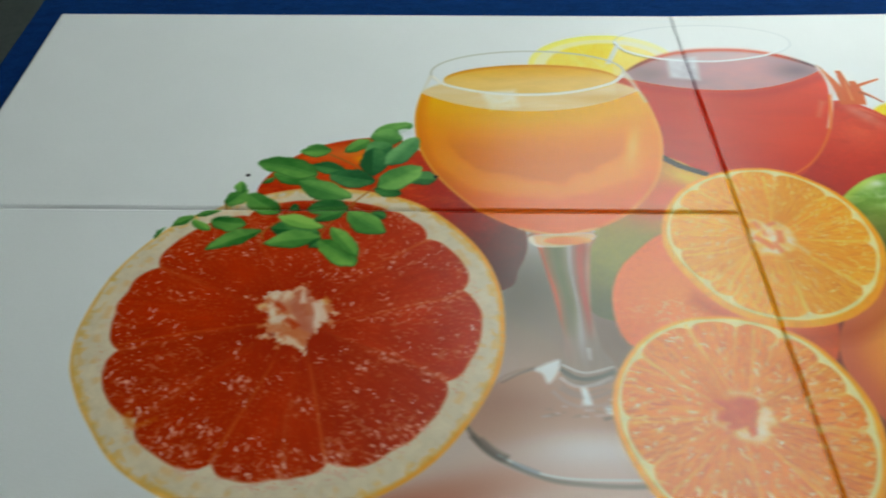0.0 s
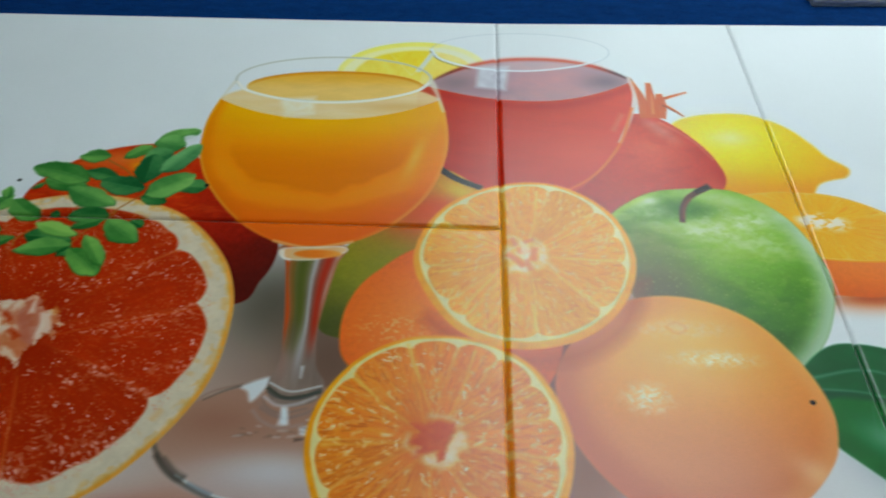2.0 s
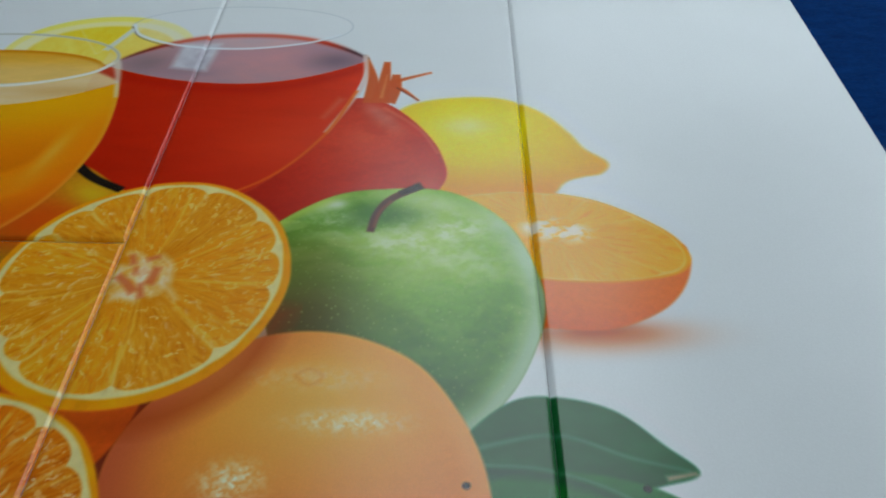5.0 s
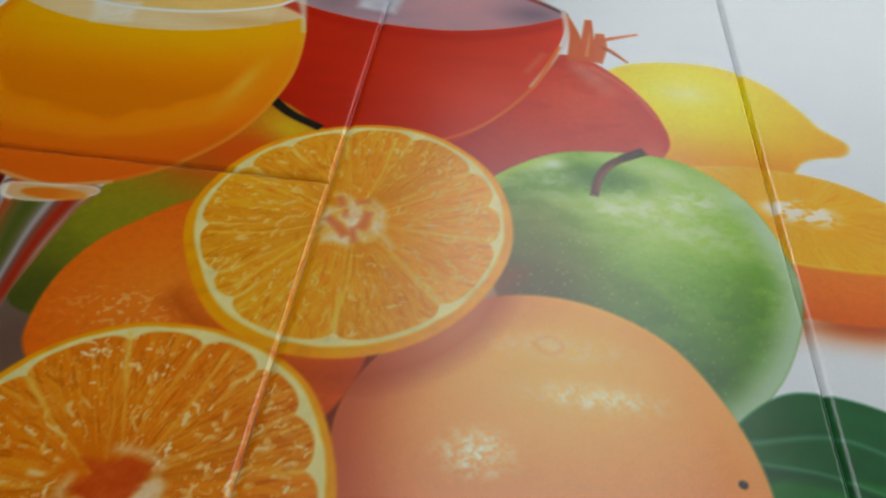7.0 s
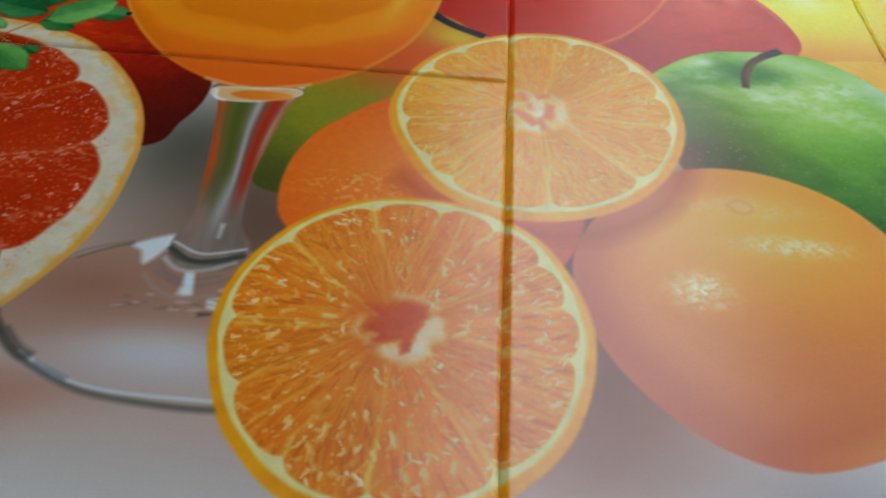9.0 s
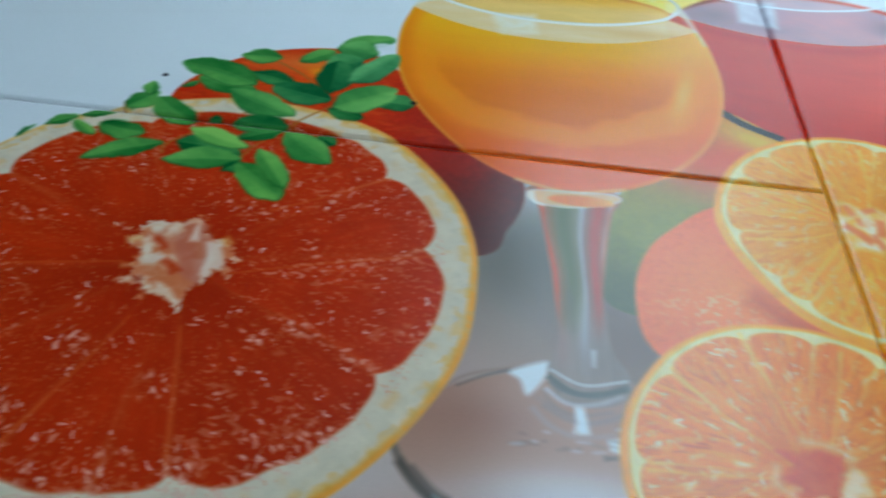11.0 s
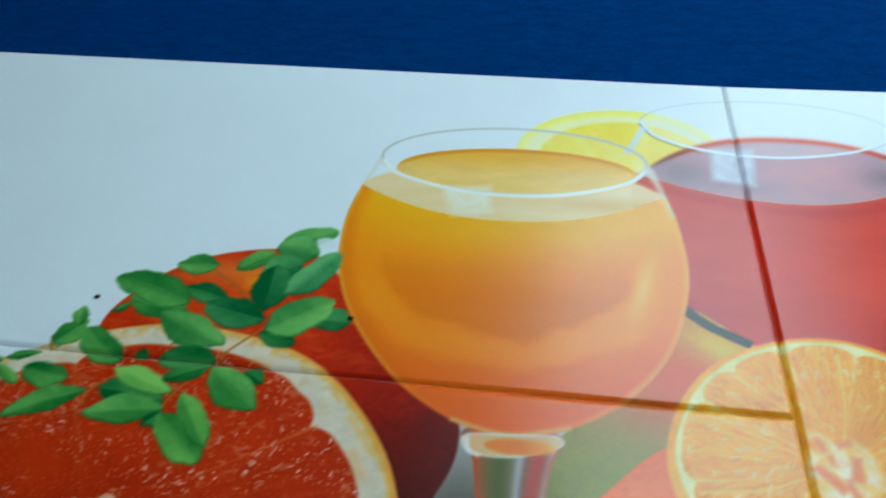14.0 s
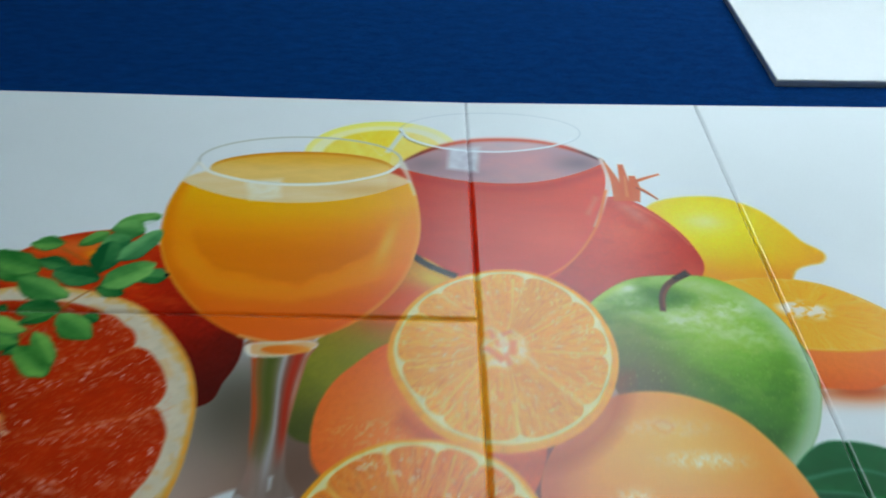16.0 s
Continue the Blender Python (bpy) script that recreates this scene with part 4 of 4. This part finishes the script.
wet = ease(0.60, 0.80, cloud(s.x / 3.4, s.y / 1.9, 75)) * ease(0.52, 0.72, clouds(s.x / 26, s.y / 20, 76) + 0.12 * ease(0.5, 0.8, gf))
s.lay(rgb(230, 178, 170), 0.38 * wet * ease(0.90, 0.86, gf) * ease(0.3, 0.5, gf))
s.lay(rgb(238, 170, 80), 0.8 * ease(-5, -1, s.d) * ease(-0.2, 0.9, s.u - 0.2 * s.v))
s.lay(rgb(236, 190, 120), 0.5 * ease(0.5, 0.8, cloud(s.x / 6, s.y / 6, 70)) * np.exp(-((gf - 0.955) / 0.02) ** 2))

# wet flecks in clumps on its juice sacs and in rows along two of its membranes
clump = np.zeros(s.x.size)
for cx, cy, r in ((-469, -482, 11), (-457, -499, 10), (-428, -522, 12), (-415, -539, 12), (-407, -518, 9), (-374, -547, 11), (-348, -541, 12), (-389, -482, 10), (-395, -530, 9), (-285, -527, 15),
                  (-317, -541, 11), (-232, -454, 8), (-307, -467, 9), (-263, -515, 12), (-326, -379, 14), (-290, -405, 9), (-285, -457, 9), (-440, -488, 9), (-340, -500, 12), (-450, -400, 12)):
    clump = np.maximum(clump, np.exp(-((s.x - cx) / r) ** 2 - ((s.y - cy) / (0.8 * r)) ** 2))
row = np.zeros(s.x.size)
for ax, ay, bx, by in ((-322, -428, -228, -402), (-308, -451, -241, -478)):
    ln = math.hypot(bx - ax, by - ay)
    along = ((s.x - ax) * (bx - ax) + (s.y - ay) * (by - ay)) / ln
    over = ((s.y - ay) * (bx - ax) - (s.x - ax) * (by - ay)) / ln
    row = np.maximum(row, np.exp(-(over / 3.4) ** 2) * ease(0, 20, along) * ease(ln + 2, ln - 12, along))
sx = s.x + 2.6 * (cloud(s.x / 4.4, s.y / 4.4, 161) - 0.5)
sy = s.y + 2.6 * (cloud(s.x / 4.0 + 9, s.y / 4.0, 162) - 0.5)
gloss = np.maximum(dashes(sx, sy, ga, 5.2, 2.2, 0.95, 0.85, 820) * ease(0.15, 0.6, clump), dashes(sx, sy, ga, 4.4, 2.2, 1.0, 1.0, 840) * ease(0.1, 0.5, row))
flesh_only = ease(0.905, 0.87, gf) * ease(0.2, 0.3, gf)
s.lay(rgb(232, 172, 162), 0.75 * gloss * flesh_only)
s.lay(rgb(250, 220, 214), 0.65 * dashes(sx + 0.3, sy, ga, 5.2, 1.2, 0.4, 0.85, 820) * ease(0.4, 0.8, clump) * flesh_only)
s.lay(rgb(226, 130, 104), 0.7 * dashes(s.x, s.y, ga + 1.2, 3.0, 0.35, 0.38, 0.6, 860) * ease(0.35, 0.65, clouds(s.x / 17, s.y / 17, 163)) * flesh_only)
for pts in ([(-385, -428), (-449, -439), (-487, -448)], [(-368, -462), (-381, -499), (-398, -540)], [(-342, -465), (-336, -488), (-324, -537)], [(-320, -380), (-290, -362), (-258, -342)], [(-330, -429), (-280, -414), (-226, -401)]):
    stroke(pts, (0.8, 1.5), rgb(222, 128, 84), 0.5, 0.9)
stroke([(-462, -504), (-455, -514), (-440, -508)], (6, 3), rgb(214, 128, 60), 0.6, 2)
# golden oil cells along its rind, and fibres where the pulp meets the pith
cells = ease(0.45, 0.75, cloud(ga * 34, 0 * ga, 164)) * (0.5 + 0.5 * cloud(ga * 80, gf * 30, 165))
s.lay(rgb(226, 168, 70), 0.5 * cells * np.exp(-((gf - 0.975) / 0.016) ** 2))
s.lay(rgb(232, 176, 110), 0.35 * ease(0.5, 0.8, cloud(ga * 22, gf * 5, 166)) * np.exp(-((gf - 0.90) / 0.02) ** 2))
s.lay(rgb(214, 200, 178), 0.3 * ease(0.5, 0.8, clouds(s.x / 6, s.y / 6, 167)) * ease(0.90, 0.93, gf))

# its torn white heart
hp = Area([(-400, -402), (-388, -406), (-382, -398), (-374, -396), (-366, -398), (-356, -390), (-348, -405), (-336, -407), (-327, -420), (-333, -420), (-329, -434), (-335, -425), (-341, -436), (-346, -440), (-347, -457), (-355, -450), (-366, -446), (-368, -451), (-370, -443), (-384, -442), (-376, -437), (-380, -429), (-379, -419), (-388, -416), (-387, -410), (-379, -408)], 12)
hd = hp.d + 5 * (clouds(hp.x / 4, hp.y / 4, 71) - 0.5) + 3.5 * (cloud(hp.x / 1.8, hp.y / 1.8, 72) - 0.5)
hp.lay(blend(rgb(238, 214, 196), rgb(220, 140, 108), ease(0.35, 0.7, clouds(hp.x / 7, hp.y / 7, 73))), ease(1.5, -1.3, hd) * 0.95, 30, None, 60)
for pts, w, c in (([(-375, -405), (-365, -411), (-355, -422), (-347, -441)], (10, 7), rgb(216, 140, 118)),
                  ([(-356, -395), (-357, -410), (-351, -425), (-346, -439)], (15, 7), rgb(206, 124, 108)),
                  ([(-349, -404), (-345, -420), (-345, -438)], (7, 4), rgb(210, 140, 126)),
                  ([(-377, -433), (-365, -433), (-347, -442)], (7, 10), rgb(218, 136, 102)),
                  ([(-375, -424), (-365, -423), (-361, -425)], (6, 3), rgb(240, 220, 206)),
                  ([(-377, -410), (-372, -411), (-367, -416)], (5, 3), rgb(196, 50, 18)),
                  ([(-365, -424), (-360, -427), (-356, -432)], (3, 6), rgb(196, 54, 22)),
                  ([(-374, -438), (-372, -440)], (4, 3), rgb(150, 30, 12)),
                  ([(-378, -421), (-380, -425)], (3, 2), rgb(200, 66, 30)),
                  ([(-355, -393), (-355, -401), (-354, -409)], (1.5, 5), rgb(248, 238, 226)),
                  ([(-343, -408), (-339, -419), (-338, -427)], (5, 11), rgb(248, 240, 230)),
                  ([(-342, -432), (-342, -420), (-346, -408)], (4, 4), rgb(244, 226, 212)),
                  ([(-379, -409), (-376, -417), (-375, -425)], (6, 4), rgb(246, 232, 214)),
                  ([(-367, -446), (-366, -442)], (7, 4), rgb(244, 230, 212)),
                  ([(-363, -443), (-356, -446), (-350, -451)], (8, 3), rgb(246, 236, 220)),
                  ([(-379, -401), (-373, -401)], (6, 7), rgb(244, 232, 214)),
                  ([(-369, -407), (-367, -400), (-356, -393)], (4, 1.5), rgb(246, 226, 208)),
                  ([(-339, -404), (-334, -409)], (5, 4), rgb(236, 180, 120)),
                  ([(-385, -431), (-379, -430)], (3, 2.5), rgb(232, 180, 140)),
                  ([(-389, -413), (-382, -410)], (5, 4), rgb(240, 214, 170)),
                  ([(-384, -441), (-377, -438)], (1.6, 2.6), rgb(240, 206, 186)),
                  ([(-367, -396), (-362, -403)], (2, 3), rgb(238, 206, 180))):
    stroke(pts, w, c, 0.72, 1.6)

# herb sprig: pointed leaflets from base to tip, with their widths
SPRIG_BACK = ((-317, -214, -338, -231, 13, 0.5, 0.1), (-316, -212, -278, -191, 17, 0.45, 0.2), (-315, -206, -287, -214, 23, 0.5, 0.3), (-295, -222, -320, -234, 22, 0.35, 0.5),
              (-312, -225, -311, -264, 21, 0.1, 0.5), (-300, -250, -273, -211, 19, 0.55, 0.6))
SPRIG_TOP = ((-398, -265, -407, -273, 5, 0.25, 0.2), (-351, -229, -379, -230, 15, 0.4, 0.1), (-334, -259, -367, -249, 13, 0.22, 0.4), (-359, -269, -400, -260, 15, 0.35, 0.1),
             (-360, -262, -416, -244, 21, 0.38, 0.1), (-308, -272, -350, -262, 20, 0.18, 0.5), (-327, -292, -376, -271, 19, 0.5, 0.2), (-285, -288, -309, -282, 13, 0.1, 0.3),
             (-281, -268, -254, -269, 16, 0.35, 0.4), (-306, -280, -268, -253, 23, 0.58, 0.2))
SPRIG_LEFT = ((-480, -326, -486, -340, 3, 0.3, 0.2), (-475, -325, -458, -314, 8, 0.3, 0.1), (-438, -307, -457, -313, 6, 0.3, 0.1), (-459, -319, -442, -330, 7, 0.6, 0),
              (-413, -324, -443, -319, 15, 0.3, 0.1), (-399, -331, -441, -352, 14, 0.35, 0.1), (-419, -281, -434, -301, 14, 0.4, 0.1), (-424, -286, -427, -270, 9, 0.45, 0.1),
              (-418, -287, -386, -310, 17, 0.4, 0.1))
SPRIG_LOW = ((-392, -328, -350, -335, 18, 0.15, 0.3), (-388, -314, -348, -328, 13, 0.85, 0), (-348, -339, -395, -346, 16, 0.42, 0.1), (-348, -341, -357, -351, 8, 0.1, 0.3),
             (-329, -304, -364, -306, 16, 0.25, 0.3), (-330, -307, -356, -320, 11, 0.3, 0.2), (-309, -310, -296, -317, 10, 0.12, 0.3), (-329, -308, -296, -335, 19, 0.5, 0.1),
             (-350, -343, -317, -371, 19, 0.45, 0), (-341, -328, -317, -361, 13, 0.55, 0), (-371, -303, -379, -305, 6, 0.1, 0.3))
for pts in ([(-398, -335), (-393, -327), (-385, -319)], [(-351, -342), (-345, -327), (-334, -312)], [(-334, -312), (-323, -296), (-306, -277)], [(-324, -298), (-326, -306)],
            [(-360, -295), (-349, -285)], [(-436, -295), (-433, -305)], [(-399, -332), (-396, -341)], [(-352, -234), (-332, -247), (-322, -257)]):
    stroke(pts, (1.8, 1.2), rgb(182, 122, 70), 0.9, 0.8, "printed_herb_sprig")
for k, (ax, ay, bx, by, w, tone, blue) in enumerate(SPRIG_BACK + SPRIG_TOP + SPRIG_LEFT + SPRIG_LOW):
    dx, dy = bx - ax, by - ay
    ln = math.hypot(dx, dy)
    nx, ny = -dy / ln, dx / ln
    lean = 0.10 * math.sin(k * 2.3)
    side = [(t, w * (0.60 + 0.05 * math.sin(k * 5 + 9 * t)) * math.sin(math.pi * t ** (1.0 + 0.6 * lean)) ** 0.62) for t in (0.0, 0.15, 0.3, 0.45, 0.6, 0.75, 0.9, 1.0)]
    bend = [0.12 * ln * lean * math.sin(math.pi * t) * 4 for t, _ in side]
    up = [(ax + dx * t + nx * (h + b), ay + dy * t + ny * (h + b)) for (t, h), b in zip(side, bend)]
    dn = [(ax + dx * t - nx * (h - b), ay + dy * t - ny * (h - b)) for (t, h), b in zip(side, bend)]
    a = Area(rounded(up + dn[-2:0:-1], 5), 4)
    a.d = a.d + 2.4 * (clouds(a.x / 5, a.y / 5, 60 + k) - 0.5)
    dark = blend(rgb(50, 116, 56), rgb(36, 98, 78), blue)
    pale = blend(rgb(166, 208, 124), rgb(150, 202, 164), blue)
    along = ((a.x - ax) * dx + (a.y - ay) * dy) / ln ** 2
    over = ((a.x - ax) * nx + (a.y - ay) * ny) / (w * 0.5)
    fold = 0.16 * np.tanh(over * 5) * (1 if k % 3 else -1)
    c = blend(dark, pale, tone * 1.15 + fold + 0.32 * (clouds(a.x / 11, a.y / 9, 80 + k) - 0.5) + 0.22 * (along - 0.4) * (1 if k % 2 else -1))
    a.lay(c, 1, 1.1, "printed_herb_sprig")
    a.lay(dark * 0.75, 0.4 * ease(-2.2, 0, a.d) * ease(0.2, -0.6, a.v))
    stroke([(ax + dx * 0.05 + nx * bend[0], ay + dy * 0.05), (ax + dx * 0.5 + nx * bend[3], ay + dy * 0.5 + ny * bend[3]), (bx - dx * 0.12, by - dy * 0.12)], (0.9, 0.4), blend(dark, pale, 0.9), 0.3, 0.9)

Area(rounded([(-291, -200), (-282, -198), (-279, -206), (-288, -207)], 5), 4).lay(rgb(236, 240, 240), 0.9, 1.4)

# small black specks in the glaze
for cx, cy in ((-422, -262), (-255, -266), (206, -474), (290, -475), (-412, -580)):
    Area(oval(cx, cy, 1.8, 1.7), 3).lay(rgb(22, 20, 20), 1, 0.7)

# ---- the tiles themselves ----
GREY = INK.mean(1, keepdims=True)
INK = np.clip(GREY + (INK - GREY) * INK_CHROMA, 0, 1) ** INK_CURVE
INK[:, 1] += INK_WARM * np.maximum(INK[:, 0] - INK[:, 1], 0)
LINEAR = np.where(INK <= 0.04045, INK / 12.92, ((np.clip(INK, 0, 1) + 0.055) / 1.055) ** 2.4) * INK_STRENGTH


def mesh_of(name, co, quads, ink):
    me = bpy.data.meshes.new(name)
    me.vertices.add(len(co))
    me.vertices.foreach_set("co", co.astype(np.float32).ravel())
    me.loops.add(quads.size)
    me.loops.foreach_set("vertex_index", quads.astype(np.int32).ravel())
    me.polygons.add(len(quads))
    me.polygons.foreach_set("loop_start", np.arange(0, quads.size, 4, dtype=np.int32))
    me.polygons.foreach_set("use_smooth", np.ones(len(quads), bool))
    at = me.attributes.new("ink", "FLOAT_COLOR", "POINT")
    at.data.foreach_set("color", np.concatenate([ink, np.ones((len(ink), 1))], 1).astype(np.float32).ravel())
    me.update()
    me.materials.append(PRINT)
    return me


TILE_LABELS = {"upper_left": "glossy white wall tile printed with juice glass and herbs", "lower_left": "glossy white wall tile printed with a cut grapefruit",
               "middle": "tall glossy wall tile printed with orange slices and apple", "right": "tall glossy white wall tile printed with lemon and bay leaves"}
begin = 0
for (key, xa, xb, ya, yb), (gx, gy, size) in zip(TILES, grids):
    sl = slice(begin, begin + size)
    begin += size
    x, y, ink, mot = WX[sl], WY[sl], LINEAR[sl], MOTIF[sl]
    flat_x, flat_y = (g.ravel() for g in np.meshgrid(gx, gy))
    near = np.minimum(np.minimum((flat_x - xa) * 0.9, (xb - flat_x) * 1.7), np.minimum(flat_y - ya, yb - flat_y))
    q = np.clip(1 - near / ROUND, 0, 1)
    z = -DROP * q ** 1.6
    cx, cy = (xa + xb) / 2, (ya + yb) / 2
    tile = thing("wall_tile", TILE_LABELS[key], "tile", (cx / 1000, cy / 1000, -THICK), "tiles of the printed panel")
    co = np.stack([(x - cx) / 1000, (y - cy) / 1000, z / 1000 + THICK], 1)
    nx, ny = len(gx), len(gy)
    i = (np.arange(ny - 1)[:, None] * nx + np.arange(nx - 1)[None]).ravel()
    quads = np.stack([i, i + 1, i + nx + 1, i + nx], 1)
    kind = mot[i]
    for k, name in enumerate(NAMES):
        mine = quads[kind == k]
        if len(mine) < 40 and k:
            kind[kind == k] = 0
    for k, name in enumerate(NAMES):
        mine = quads[kind == k]
        if len(mine) == 0:
            continue
        used, index = np.unique(mine, return_inverse=True)
        ob = new(name, mesh_of(name, co[used], index.reshape(-1, 4), ink[used]))
        ob.parent = tile
    hx, hy = (xb - xa) / 2000, (yb - ya) / 2000
    core = slab(-hx + 1e-4, -hy + 1e-4, 0, hx - 1e-4, hy - 1e-4, THICK - DROP / 1000 - 2e-4)
    if xb <= 0:
        for v in core.verts:
            v.co.y = (askew(v.co.x * 1000 + cx, v.co.y * 1000 + cy) - cy) / 1000
    part("body", core, BISCUIT, tile, "pale unglazed tile body")
